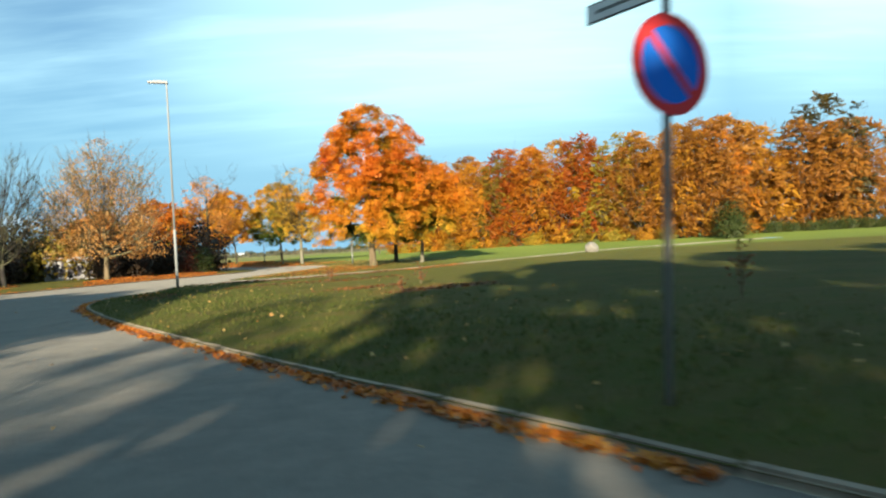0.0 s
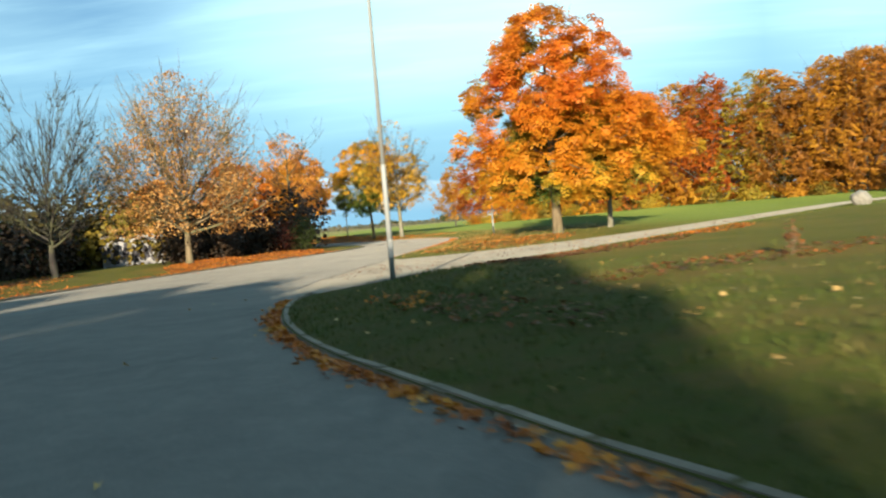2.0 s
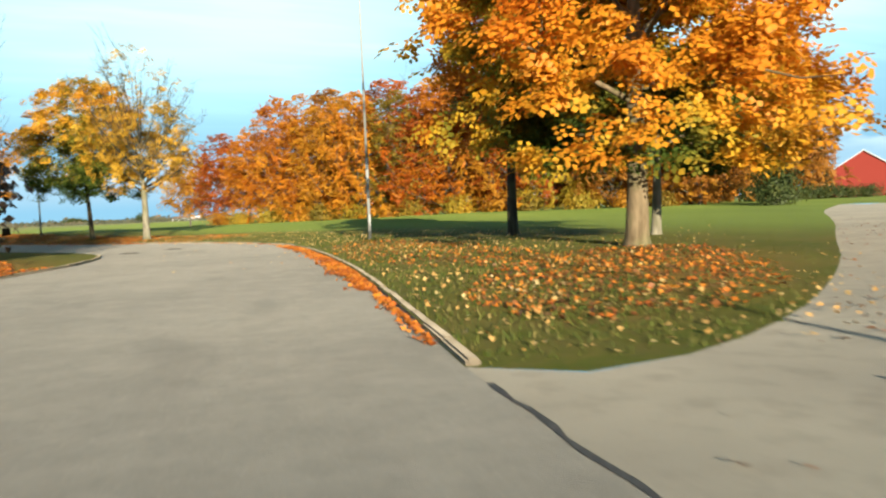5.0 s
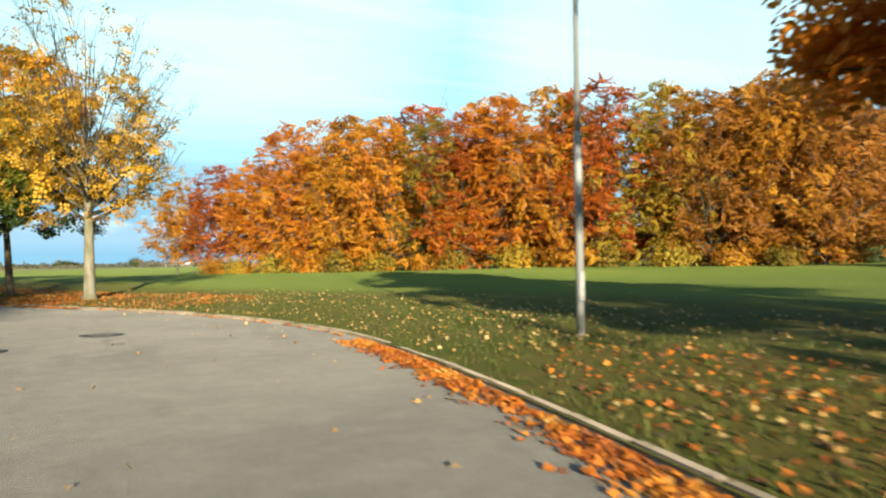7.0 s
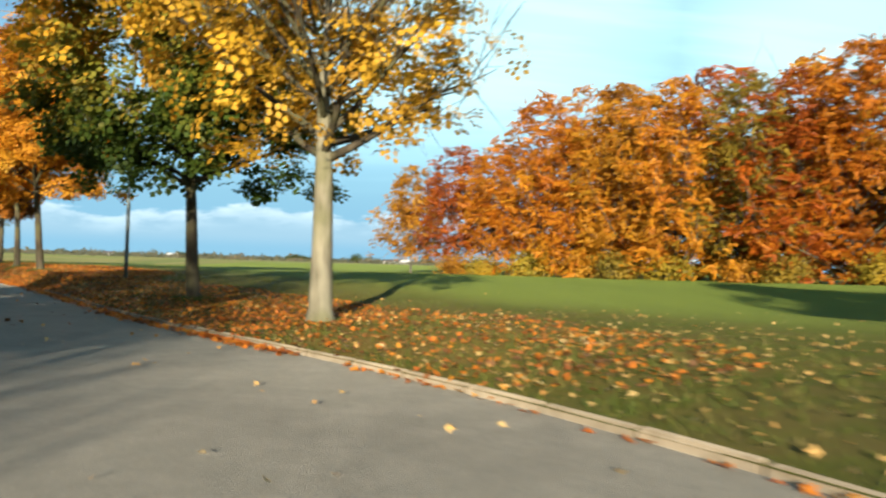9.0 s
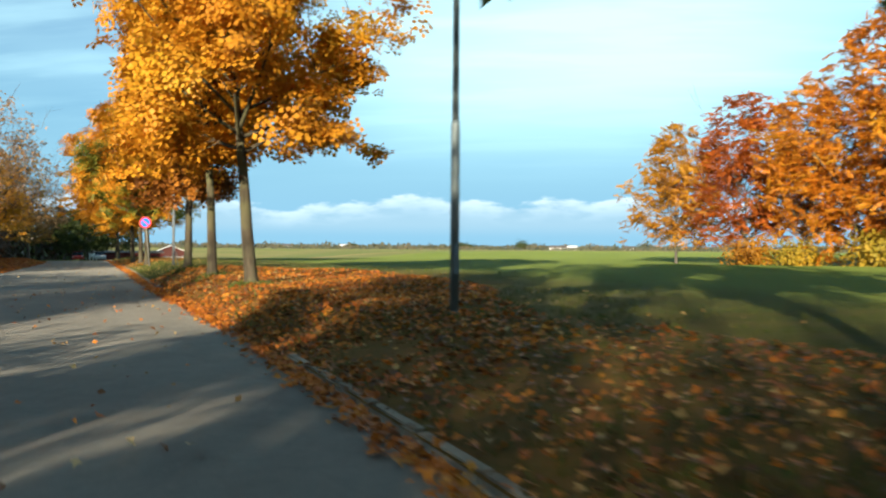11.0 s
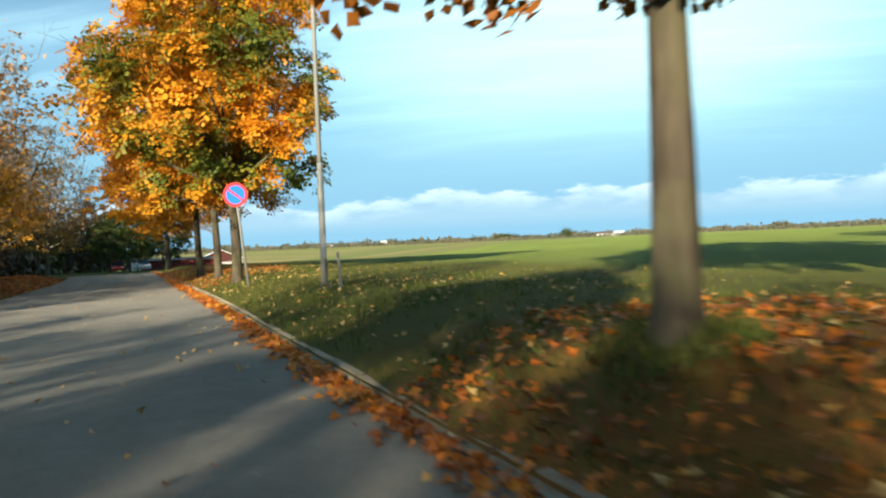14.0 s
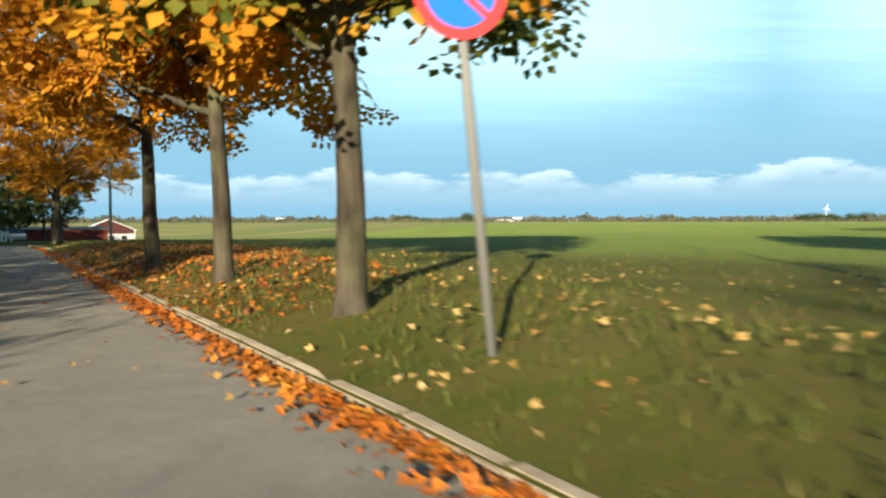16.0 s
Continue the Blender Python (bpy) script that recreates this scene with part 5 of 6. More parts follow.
def no_parking_sign(x, y, turn, pole_h, radius, mid, label, plates=False, lean=0.0):
    mid -= ground_z(x, y) - 0.03
    sign = thing("no_parking_sign", x, y, ground_z(x, y) - 0.03, label, "traffic sign", SIGNS, turn=turn)
    part("pole", turned([(0.033, 0.0), (0.033, pole_h - 0.02), (0.02, pole_h)], 14), SIGN_POLE, sign)

    def disc(r, inner, thick, y0):
        bm = bmesh.new()
        n = 48
        loops = []
        for rad, yy in ((r, y0), (r, y0 - thick), (inner, y0 - thick), (inner, y0)) if inner else ((r, y0), (r, y0 - thick)):
            loops.append([bm.verts.new((rad * math.cos(2 * math.pi * i / n), yy, mid + rad * math.sin(2 * math.pi * i / n))) for i in range(n)])
        pairs = list(zip(loops, loops[1:])) + ([(loops[-1], loops[0])] if inner else [])
        for a, b in pairs:
            for i in range(n):
                j = (i + 1) % n
                bm.faces.new((a[i], a[j], b[j], b[i]))
        if not inner:
            bm.faces.new(loops[0][::-1]), bm.faces.new(loops[1])
        bmesh.ops.recalc_face_normals(bm, faces=bm.faces[:])
        return bm

    plate = part("disc", disc(radius, 0, 0.012, -0.036), SIGN_BLUE, sign, "blue sign disc")
    part("red_rim", disc(radius + 0.006, radius * 0.78, 0.006, -0.046), SIGN_RED, plate, "red rim")
    w, c = radius * 0.15, radius * 0.79
    bar = box(2 * c, 0.006, w, (0, 0, -w / 2))
    bmesh.ops.transform(bar, matrix=Matrix.Translation((0, -0.0535, mid)) @ pose(0, 0, 0, 0, 45, 0), verts=bar.verts)
    part("red_slash", bar, SIGN_RED, plate, "red diagonal slash")
    part("back_rail", box(radius * 1.1, 0.02, 0.03, (0, -0.025, mid + 0.12), 0.004), SIGN_BACK, plate)
    part("clamp", box(0.1, 0.06, 0.05, (0, 0, mid + 0.11), 0.01), SIGN_BACK, sign)
    if plates:
        for k, (a, side) in enumerate(((94, 1), (101, -1))):
            bm = box(0.84, 0.025, 0.17, (0.46 * side, 0, 0), 0.006)
            bmesh.ops.transform(bm, matrix=Matrix.Translation((0, 0, mid + radius + 0.16 + 0.02 * k)) @ pose(0, 0, 0, 0, 0, a), verts=bm.verts)
            pl = part("street_plate", bm, SIGN_WHITE, sign, "white street name plate with dark edge")
            for zz in (0.004, 0.158):
                bm = box(0.82, 0.029, 0.01, (0.46 * side, 0, zz))
                bmesh.ops.transform(bm, matrix=Matrix.Translation((0, 0, mid + radius + 0.16 + 0.02 * k)) @ pose(0, 0, 0, 0, 0, a), verts=bm.verts)
                part("plate_edge", bm, SIGN_BLACK, pl)
            bm = box(0.56, 0.029, 0.03, (0.48 * side, 0, 0.07))
            bmesh.ops.transform(bm, matrix=Matrix.Translation((0, 0, mid + radius + 0.16 + 0.02 * k)) @ pose(0, 0, 0, 0, 0, a), verts=bm.verts)
            part("name_bar", bm, POST_GREY, pl)
    sign.matrix_basis = sign.matrix_basis @ pose(0, 0, 0, 0, lean, 0)
    return sign


no_parking_sign(1.95, 7.66, 28, 3.6, 0.39, 2.735, "no parking sign on a grey pole below white street plates", True, 3.5)
no_parking_sign(-42.59, 130.65, 14, 2.62, 0.30, 2.57, "round no parking sign in blue and red on a leaning pole", lean=-5.5)

post = thing("marker_post", -38.6, 125.8, ground_z(-38.6, 125.8) - 0.02, "short weathered marker post with a dark cap in the grass", "marker post")
part("post", box(0.045, 0.035, 0.54, (0, 0, 0), 0.008), POST_GREY, post)
part("cap", box(0.055, 0.045, 0.12, (0, 0, 0.53), 0.012), SIGN_BLACK, post, "dark cap")
post.matrix_basis = post.matrix_basis @ pose(0, 0, 0, 0, -5, 0)

for i, (x, y) in enumerate([(-14.6, 76.5), (-16.2, 74.2)]):
    hole = thing("manhole_cover", x, y, 0.004, "round cast iron manhole cover set in the road", "manhole", "manholes in the road")
    part("cast_rim", turned([(0.40, 0.0), (0.40, 0.008), (0.36, 0.010)], 28), CAST_IRON, hole)
    cover = part("cover", turned([(0.345, 0.0), (0.345, 0.011), (0.33, 0.014)], 28), CAST_IRON, hole)
    for k in range(5):
        part("cover_rib", box(0.5 - 0.07 * abs(k - 2), 0.016, 0.006, (0, -0.2 + 0.1 * k, 0.0135), 0.002), CAST_IRON, cover)

stain = thing("road_stains", 0, 0, 0.003, "dark bitumen spots on the road beside the manhole covers", "road stain", kind="structure")
srs = np.random.RandomState(4)
for x, y, r in [(-14.55, 77.44, 0.09), (-14.44, 75.25, 0.12), (-14.23, 74.55, 0.14), (-14.35, 74.3, 0.08), (-14.06, 75.18, 0.07), (-11.6, 77.04, 0.1), (-12.3, 74.67, 0.07), (-15.32, 78.53, 0.12), (-14.53, 76.13, 0.06), (-14.23, 74.89, 0.05), (-14.39, 74.74, 0.06)]:
    a = np.arange(14) * 2 * math.pi / 14
    rr = 0.55 * r * (1 + 0.35 * np.sin(2 * a + srs.uniform(0, 6)) + srs.normal(0, 0.16, 14))
    part("bitumen_spot", mesh_of("bitumen_spot", [(x + 1.3 * q * math.cos(t), y + q * math.sin(t), 0) for q, t in zip(rr, a)], [tuple(range(14))], BITUMEN), None, stain)



def weed(x, y, h, seed):
    """A withered weed: a few forked stalks with small dry leaves."""
    rs = np.random.RandomState(seed)
    verts, faces, tips = [], [], []
    for k in range(5):
        a, lean = rs.uniform(0, 6.28), rs.uniform(0.05, 0.3)
        top = np.array([math.cos(a) * lean * h, math.sin(a) * lean * h, h * rs.uniform(0.6, 1.0)])
        tube([(0, 0, -0.03), top * 0.5 + rs.normal(0, 0.02, 3), top], [0.008, 0.006, 0.003], 4, verts, faces)
        for _ in range(4):
            s0 = top * rs.uniform(0.35, 0.95)
            e0 = s0 + rs.normal(0, 0.09, 3) + np.array([0, 0, 0.08])
            tube([s0, e0], [0.004, 0.002], 3, verts, faces)
            tips += [s0, e0]
    w = thing("weed", x, y, ground_z(x, y), "withered brown weed standing in the lawn", "weed", "weeds in the lawn")
    part("stalks", mesh_of("stalks", verts, faces, BARK["tan"]), None, w)
    tips = np.repeat(np.array(tips), 3, axis=0) + rs.normal(0, 0.02, (len(tips) * 3, 3))
    part("leaves", leaf_cloud("leaves", tips.astype(np.float32), rs.normal(0, 1, tips.shape), rs.uniform(0.04, 0.08, len(tips)), LEAF["litter_brown"], rs), None, w)


for i, (x, y, h) in enumerate([(5.1, 14.1, 1.0), (-3.95, 30.5, 0.55), (-0.36, 24.2, 0.4), (-0.8, 21.5, 0.3)]):
    weed(x, y, h, 60 + i)

bm = bmesh.new()
bmesh.ops.create_icosphere(bm, subdivisions=3, radius=0.5)
for v in bm.verts:
    q = v.co.copy()
    v.co *= 1 + 0.22 * noise.noise(q * 2.2) + 0.08 * noise.noise(q * 6)
    v.co.z = v.co.z * 0.9 + 0.3
    v.co.x *= 1.05
me = bpy.data.meshes.new("boulder")
bm.to_mesh(me), bm.free()
me.materials.append(STONE)
rock = tagged(new("boulder", me), "pale rounded boulder beside the path", "boulder")
rock.matrix_basis = pose(11.75, 59.08, ground_z(11.75, 59.08), 0, 0, 30)

# ---- walls and buildings ----
wall = thing("garden_wall", -32.0, 67.75, ground_z(-32.0, 67.75) - 0.05, "low pale grey wall daubed with dark spray paint", "wall", turn=30)
part("wall_body", box(3.9, 0.24, 2.05, (0, 0, 0), 0.02), WALL_GREY, wall)
part("coping", box(4.0, 0.34, 0.09, (0, 0, 2.05), 0.015), ROOF_DARK, wall)
rs = np.random.RandomState(8)
for k in range(46):
    part("paint_mark", box(rs.uniform(0.08, 0.3), 0.012, rs.uniform(0.25, 0.9), (-1.8 + 3.6 * (k + rs.rand() * 0.6) / 46, -0.123, rs.uniform(0.2, 1.05)), 0.0, 0, 0, rs.uniform(-25, 25)), PAINT_DARK, wall)


def barn(x, y, turn, w, l, eave, ridge, label, base_h=0.0, roof=ROOF_PALE, boards=BARN_RED):
    b = thing("barn", x, y, 0.2 + float(dip([(x, y)])[0]), label, "barn", turn=turn)
    body = prism([(-w / 2, 0), (w / 2, 0), (w / 2, eave), (0, ridge), (-w / 2, eave)], l)
    part("wall", body, boards, b, "red boarded walls")
    if base_h:
        part("plinth", box(w + 0.12, l + 0.12, base_h, (0, 0, 0)), WALL_WHITE, b, "white plinth")
        for px in (-3.2, 0.4, 2.9):
            part("window", box(1.1, 0.1, 0.75, (px, -l / 2 - 0.07, 0.6)), CAR_GLASS, b, "dark window")
    for s in (1, -1):
        run = math.hypot(w / 2, ridge - eave)
        a = math.degrees(math.atan2(ridge - eave, w / 2))
        bm = box(run + 0.5, l + 0.8, 0.12)
        bmesh.ops.transform(bm, matrix=Matrix.Translation((s * w / 4 + 0.1 * s, 0, (eave + ridge) / 2 - 0.02)) @ pose(0, 0, 0, 0, s * a, 0), verts=bm.verts)
        part("roof", bm, roof, b, "pale sheet roof")
    part("corner_board", box(0.16, 0.08, eave, (w / 2 - 0.08, -l / 2 - 0.02, 0)), SIGN_WHITE, b)
    part("corner_board", box(0.16, 0.08, eave, (-w / 2 + 0.08, -l / 2 - 0.02, 0)), SIGN_WHITE, b)
    return b


barn(103.5, 146, -45, 11, 16, 4.6, 8.2, "red boarded barn with white corners beyond the wood")
barn(-121.5, 287.5, 28, 10.0, 18, 2.5, 4.6, "low red barn coloured dark as if shaded, with pale roof and white plinth", 1.75, boards=BARN_SHADED)
shed = thing("low_shed", -95.6, 220.3, 0.1 + float(dip([(-95.6, 220.3)])[0]), "long low red boarded shed with a cream end door", "shed", turn=30)
part("wall", box(12.2, 3, 1.8), BARN_DARK, shed)
part("roof", box(12.8, 3.6, 0.1, (0, 0, 1.82), 0, 0, 5), ROOF_DARK, shed, "dark roof")
part("end_door", box(1.3, 0.08, 1.6, (-5.3, -1.56, 0), 0.01), SIGN_WHITE, shed, "cream double door")
part("door_post", box(0.14, 0.14, 1.8, (-6.15, -1.58, 0), 0.01), SIGN_WHITE, shed)


def car(x, y, turn, paint, label):
    c = thing("parked_car", x, y, ground_z(x, y), label, "car", "cars parked at the road's end", turn=turn)
    body = prism([(-2.0, 0.3), (2.05, 0.3), (2.1, 0.62), (1.95, 0.78), (1.1, 0.9), (-1.9, 0.95), (-2.08, 0.7)], 1.66)
    bmesh.ops.bevel(body, geom=body.edges[:], offset=0.05, segments=2, affect="EDGES")
    part("body", body, paint, c)
    cab = prism([(-1.75, 0.9), (1.05, 0.88), (0.4, 1.38), (-0.2, 1.46), (-1.2, 1.44), (-1.6, 1.3)], 1.42)
    bmesh.ops.bevel(cab, geom=cab.edges[:], offset=0.05, segments=2, affect="EDGES")
    part("cabin", cab, CAR_GLASS, c, "dark glazed cabin")
    part("car_roof", box(1.5, 1.3, 0.05, (-0.55, 0, 1.44), 0.02), paint, c)
    for px in (-1.3, 1.3):
        for py in (-0.76, 0.76):
            bm = turned([(0.31, -0.1), (0.31, 0.1)], 18)
            bmesh.ops.transform(bm, matrix=Matrix.Translation((px, py, 0.31)) @ pose(0, 0, 0, 90, 0, 0), verts=bm.verts)
            wheel = part("wheel", bm, TYRE, c, "black tyre")
            bm = turned([(0.19, -0.11), (0.19, 0.11)], 14)
            bmesh.ops.transform(bm, matrix=Matrix.Translation((px, py, 0.31)) @ pose(0, 0, 0, 90, 0, 0), verts=bm.verts)
            part("rim", bm, SIGN_BACK, wheel)
    for py in (-0.6, 0.6):
        part("headlight", box(0.08, 0.3, 0.14, (2.03, py, 0.58), 0.02), GLASS_LENS, c)


car(-94.0, 203.5, -57, CAR_RED, "red car parked where the road bends away")
car(-91.2, 205.0, -57, CAR_WHITE, "white car parked where the road bends away")

# ---- the far country ----
rs = np.random.RandomState(31)
for dist, n, tall, spread in ((620, 1200, 3.2, 25), (950, 2000, 5.5, 40), (1350, 3000, 8.5, 60), (1900, 4000, 13.0, 90)):
    ang = rs.uniform(-0.75, 0.75, n)
    clump = 0.5 + 0.5 * np.sin(ang * 37 + dist) * np.sin(ang * 91 + 2)
    clump = clump ** 1.8
    keepers = rs.rand(n) < 0.3 + 0.7 * clump
    ang, clump = ang[keepers], clump[keepers]
    k = 5
    a = np.repeat(ang, k) + rs.normal(0, 0.002, len(ang) * k)
    h = np.abs(rs.normal(0.32, 0.24, len(a))) * tall * np.repeat(0.45 + clump, k)
    d = dist + rs.normal(0, spread, len(a))
    c = np.column_stack([-20 + d * np.sin(a), 90 + d * np.cos(a), 0.3 + h])
    nr = rs.normal(0, 0.7, c.shape) + np.array([0, -0.6, 0.5])
    ob = new("far_hedgerow", leaf_cloud("far_hedgerow", c.astype(np.float32), nr, rs.uniform(0.6, 1.3, len(c)) * tall * 0.55, LEAF["far"], rs))
    tagged(ob, "distant brownish hedgerow and tree line on the horizon", "hedgerow", kind="stuff")
FARM = "distant farmhouses on the horizon"


def farmhouse(x, y, w, h, turn, wall_mat, roof_mat, label):
    f = thing("farmhouse", x, y, 0.3, label, "house", FARM, turn=turn)
    part("wall", box(w, 8, h), wall_mat, f)
    part("roof", prism([(-4.4, h), (4.4, h), (0, h + 3.2)], w + 0.8), roof_mat, f).matrix_basis = pose(0, 0, 0, 0, 0, 90)
    for k in range(3):
        part("window", box(1.2, 0.1, 1.2, (-w * 0.3 + k * w * 0.3, -4.03, 1.0)), CAR_GLASS, f)


for x, y, w, turn, k in [(6, 1240, 26, 10, 0), (28, 1250, 14, -20, 1), (-150, 1300, 18, 30, 2), (300, 1150, 16, 5, 0), (-330, 1280, 20, -10, 1), (-420, 1260, 14, 15, 0), (210, 1300, 18, 20, 2), (120, 1320, 16, 0, 0)]:
    farmhouse(x, y, w, 3.6, turn, (WALL_WHITE, WALL_WHITE, BARN_RED)[k], (ROOF_DARK, ROOF_PALE, ROOF_DARK)[k], ("distant white farmhouse with dark roof", "distant white house with pale roof", "distant red farmhouse with dark roof")[k])
lone = copy_thing(low, Matrix())
tagged(lone, "single dark tree standing on the horizon", "tree", "lone trees")
lone.name = "lone_tree"
lone.matrix_basis = pose(-47, 1200, 0.3) @ Matrix.Diagonal((4.6, 4.6, 7.0, 1))
for x, y, s in [(-128, 1150, 5.0), (-118, 1160, 4.0), (-140, 1160, 3.6), (380, 1100, 5.0), (400, 1110, 5.6), (425, 1120, 5.0), (455, 1130, 5.4), (480, 1140, 6.0), (-300, 1200, 4.4)]:
    t = copy_thing(lone, Matrix())
    t["label"] = "rounded distant tree on the horizon"
    t.matrix_basis = pose(x, y, 0.3, 0, 0, x) @ Matrix.Diagonal((s, s, s, 1))
for x, y, turn in [(657, 1640, 15), (795, 1640, 60)]:
    mill = thing("wind_turbine", x, y, 0.3, "small white wind turbine on the horizon", "wind turbine", "wind turbines on the horizon")
    part("tower", turned([(1.0, 0), (0.6, 26)], 12), SIGN_WHITE, mill)
    hub = part("hub", turned([(1.0, -1.5), (1.0, 1.5)], 10, (0, -2.0, 26)), SIGN_WHITE, mill)
    for k in range(3):
        bm = prism([(-0.7, 0), (0.7, 0), (0.25, 9), (-0.15, 9)], 0.3)
        bmesh.ops.transform(bm, matrix=Matrix.Translation((0, -2.8, 26)) @ pose(0, 0, 0, 0, turn + 120 * k, 0), verts=bm.verts)
        part("blade", bm, SIGN_WHITE, hub)

# ---- fallen leaves and grass ----
rs = np.random.RandomState(77)


def surface(pts2):
    """Height of the ground, road or path under points."""
    z = lawn_height(pts2)
    r = inside(ROAD, pts2)
    q = inside(PATHWAY, pts2) & ~r
    z[r] = dip(pts2[r])
    z[q] = path_height(pts2[q])
    return z


def along(line, n, mean, spread, y0, y1):
    """Points strewn beside a line; a positive mean lies to its left."""
    l = line[(line[:, 1] >= y0) & (line[:, 1] <= y1)]
    i = rs.randint(0, len(l) - 1, n)
    t = rs.rand(n, 1)
    d = l[i + 1] - l[i]
    nrm = np.stack([-d[:, 1], d[:, 0]], 1) / (np.linalg.norm(d, axis=1, keepdims=True) + 1e-9)
    wave = 0.55 + 0.6 * np.sin(i * 0.9) * np.sin(i * 0.37 + 1)
    keep_ = rs.rand(n) < np.clip(wave + 0.3, 0.15, 1)
    return (l[i] + d * t + nrm * (mean + np.abs(rs.normal(0, spread, (n, 1))) * np.sign(mean)))[keep_]


def strew(name, pts2, size, leaf, label, lift=0.012, tilt=0.35, shape=LOBED):
    z = surface(pts2) + lift + np.abs(rs.normal(0, 0.012, len(pts2)))
    nrm = rs.normal(0, tilt, (len(pts2), 3)) + np.array([0, 0, 1.0])
    ob = new(name, leaf_cloud(name, np.column_stack([pts2, z]).astype(np.float32), nrm, rs.uniform(0.6, 1.25, len(pts2)) * size, LEAF[leaf], rs, shape))
    return tagged(ob, label, "fallen leaves", kind="stuff")


gutter = np.concatenate([along(kerb_a, 4200, 0.03, 0.12, 6, 33.5), along(kerb_b, 4700, 0.03, 0.2, 57, 74), along(kerb_b, 900, 0.03, 0.14, 53.5, 59), along(kerb_b, 260, 0.03, 0.08, 49, 56), along(kerb_b, 160, 0.03, 0.08, 74, 86), along(kerb_b, 9500, 0.03, 0.13, 86, 165), along(kerb_b, 2600, 0.03, 0.17, 108, 142), along(edge_l, 1200, -0.05, 0.3, 36, 66)])
strew("gutter_leaves", gutter, 0.098, "litter", "drift of orange maple leaves along the kerb")
carpet = []
for x, y, a, b, turn, k in LITTER_SPOTS:
    n = int(540 * k * a * b)
    r, th = np.sqrt(rs.rand(n)) * 1.25, rs.uniform(0, 2 * math.pi, n)
    u, v = a * r * np.cos(th), b * r * np.sin(th)
    c, s = math.cos(radians(turn)), math.sin(radians(turn))
    carpet.append(np.stack([x + u * c - v * s, y + u * s + v * c], 1))
carpet = np.concatenate(carpet)
for x, y in ((-28.53, 109.2), (-31.13, 112.9), (-33.87, 117.06), (-15.95, 90.65)):
    carpet = carpet[np.hypot(carpet[:, 0] - x, carpet[:, 1] - y) > 0.5 + 0.2 * np.sin(7 * np.arctan2(carpet[:, 1] - y, carpet[:, 0] - x))]
on_r = inside(ROAD, carpet)
carpet = carpet[~on_r | (rs.rand(len(carpet)) < 0.012)]
cut = (rs.rand(len(carpet)) < 0.62) & ~((carpet[:, 0] > -10) & (carpet[:, 1] < 43))
strew("leaf_carpet", carpet[cut], 0.092, "litter", "thick carpet of orange maple leaves under the trees", 0.02, 0.45)
strew("withered_leaves", carpet[~cut], 0.096, "litter_brown", "withered brown leaves among the carpet", 0.01, 0.4, KITE)
n = 900
t = rs.rand(n)
crumbs = np.column_stack([np.interp(t, [0, 0.35, 1], [-13.2, -10.5, 8.0]), np.interp(t, [0, 0.35, 1], [40.5, 42.5, 61.5])]) + rs.normal(0, 1.0, (n, 2)) * np.array([1.2, 1.9])
strew("path_litter", crumbs[inside(PATHWAY, crumbs)], 0.075, "litter_brown", "crumbled brown leaves and dirt on the gravel path", 0.006, 0.3, KITE)
loose = np.concatenate([along(kerb_a, 260, -0.3, 4.0, 4, 34), along(kerb_b, 3600, -0.25, 4.2, 48, 90), along(kerb_b, 3000, -0.25, 2.6, 90, 160), along(kerb_b, 130, 0.3, 2.6, 60, 100), along(kerb_b, 420, 0.3, 3.0, 98, 160), along(kerb_a, 30, 0.3, 2.5, 5, 34)])
strew("loose_leaves", loose, 0.076, "litter_pale", "single orange and yellow leaves scattered on lawn and road", 0.03, 0.5)

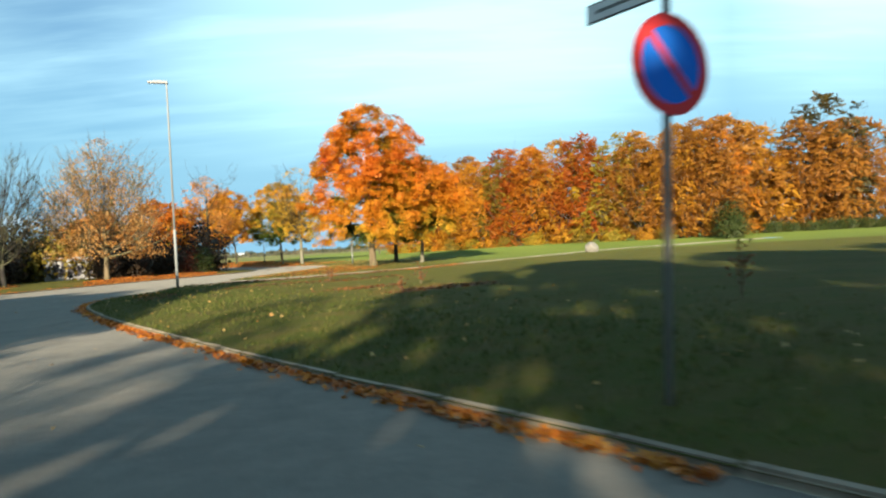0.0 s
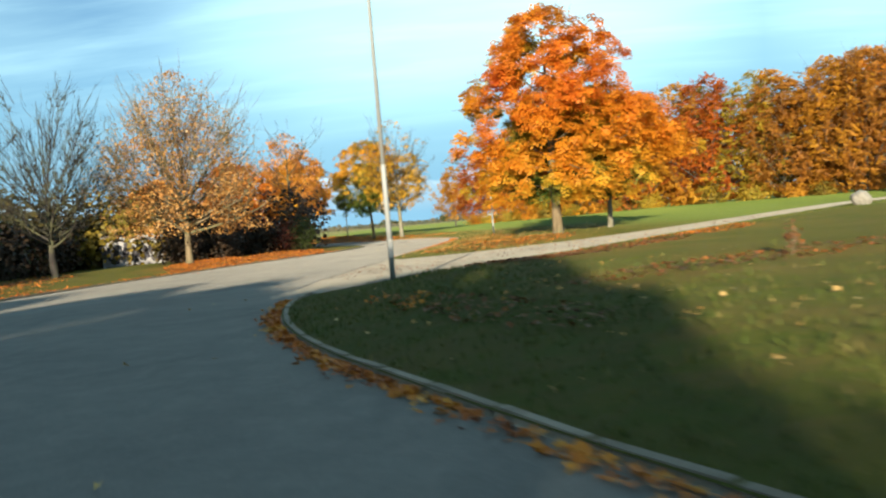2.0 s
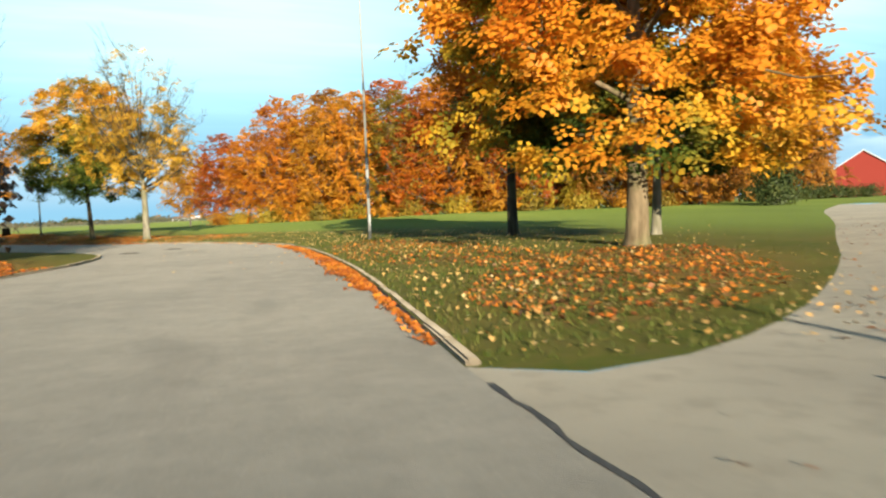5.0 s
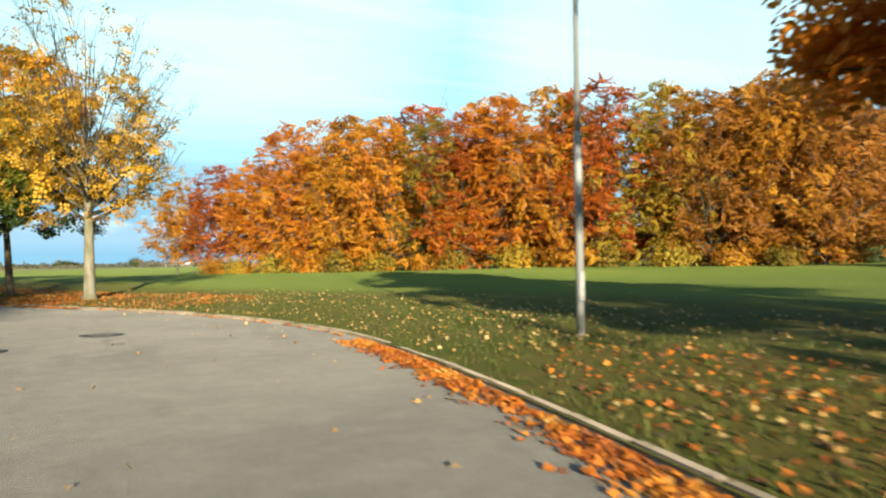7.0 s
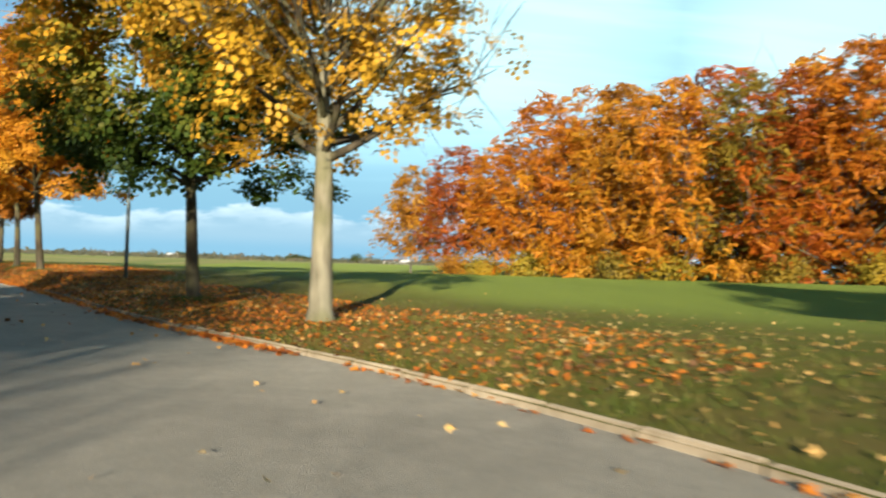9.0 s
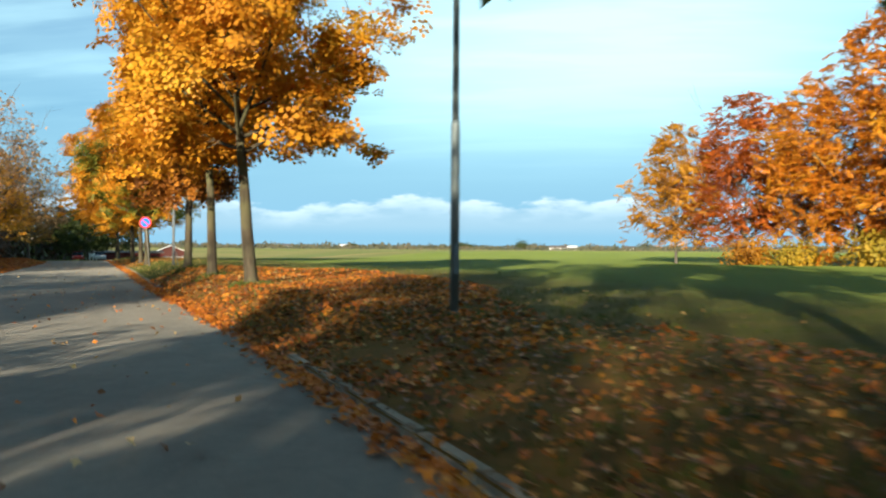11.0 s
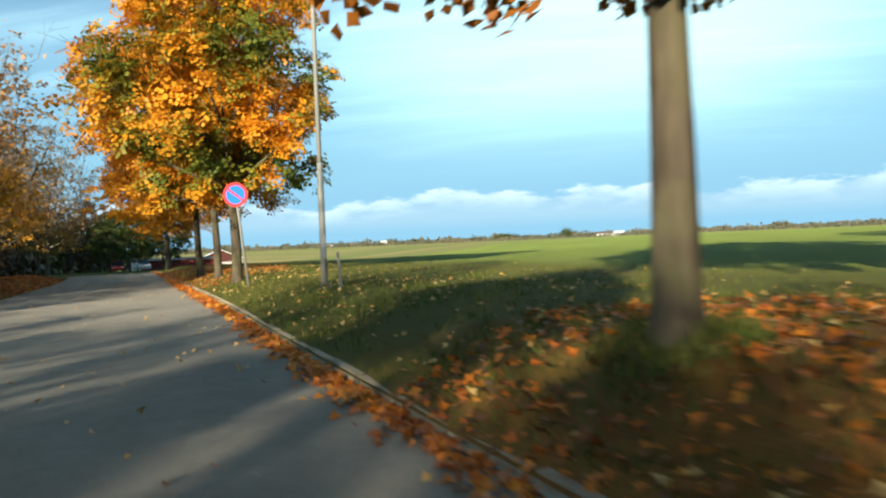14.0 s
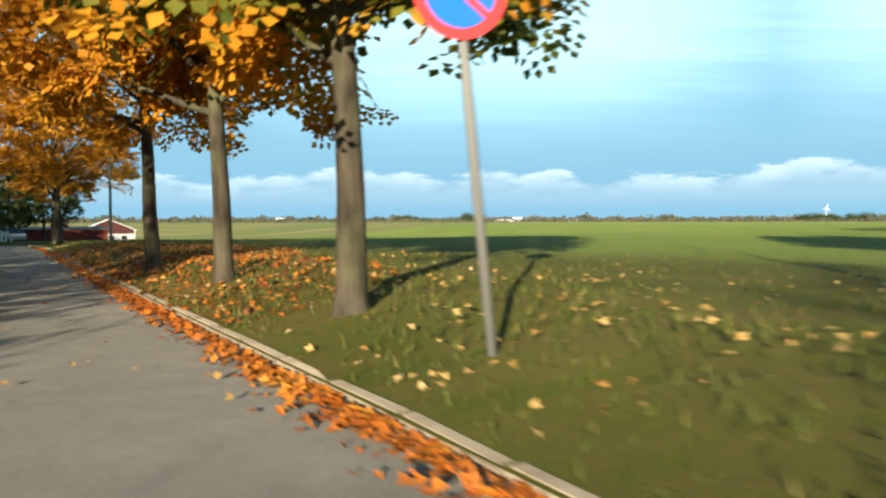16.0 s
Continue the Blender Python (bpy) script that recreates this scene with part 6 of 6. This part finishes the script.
tufts = np.concatenate([along(kerb_a, 9000, -0.12, 3.2, -2, 36), along(kerb_b, 30000, -0.12, 3.6, 48, 165), along(path_a, 5000, -0.1, 1.6, 35, 70)])
tufts = tufts[~inside(ROAD, tufts) & ~inside(PATHWAY, tufts)]
feet = []
for x, y in ((-28.53, 109.2), (-31.13, 112.9), (-33.87, 117.06), (-19.25, 95.5)):
    a, r = rs.uniform(0, 2 * math.pi, 260), np.sqrt(rs.uniform(0.02, 1.0, 260)) * 0.48
    feet.append(np.stack([x + r * np.cos(a), y + r * np.sin(a)], 1))
tall_from = 3 * len(tufts)
tufts = np.concatenate([tufts] + feet)
tufts = np.repeat(tufts, 3, axis=0) + rs.normal(0, 0.05, (len(tufts) * 3, 2))
n = len(tufts)
h = rs.uniform(0.04, 0.11, n)
h[tall_from:] *= 1.3
ang = rs.uniform(0, 2 * math.pi, n)
foot = np.column_stack([tufts, surface(tufts) - 0.01])
sidev = np.column_stack([np.cos(ang), np.sin(ang), np.zeros(n)]) * 0.009
tip = foot + np.column_stack([rs.normal(0, 0.03, n), rs.normal(0, 0.03, n), h])
blade = np.stack([foot - sidev, foot + sidev, tip], 1)
grass = new("grass", tri_mesh("grass", blade.reshape(-1, 3), np.arange(3 * n).reshape(-1, 3), BLADES))
tagged(grass, "short green grass blades with some dry yellow ones", "grass", kind="stuff")

# ---- kerbs: single stones, laid end to end ----
sv = box(0.985, 0.12, 0.24, (0, 0, -0.17), 0.022)
stone_mesh = bpy.data.meshes.new("kerb_stone")
sv.to_mesh(stone_mesh), sv.free()
stone_mesh.materials.append(CONCRETE)
for name, line, y0, y1, side in (("kerb_lawn", kerb_a, -6, 60, -1), ("kerb_green", kerb_b, 47, 170, -1), ("kerb_across", edge_l, 40, 74, -1)):
    kerb = thing(name, 0, 0, 0, "pale weathered concrete kerb stones between road and grass", "kerb", kind="structure")
    for a, b in zip(line[:-1], line[1:]):
        if not (y0 <= a[1] <= y1) or (line is kerb_b and 101 < a[1] < 114.5):
            continue
        d = b - a
        nrm = np.array([-d[1], d[0]]) / np.linalg.norm(d) * side * 0.07
        mid_ = (a + b) / 2 + nrm
        st = new("kerb_stone", stone_mesh)
        st.parent = kerb
        st.matrix_basis = pose(mid_[0], mid_[1], float(dip([mid_])[0]) + rs.normal(0, 0.005), rs.normal(0, 0.8), rs.normal(0, 0.4), math.degrees(math.atan2(d[1], d[0])) + rs.normal(0, 0.5)) @ Matrix.Diagonal((np.linalg.norm(d) * 0.995, 1, 1, 1))
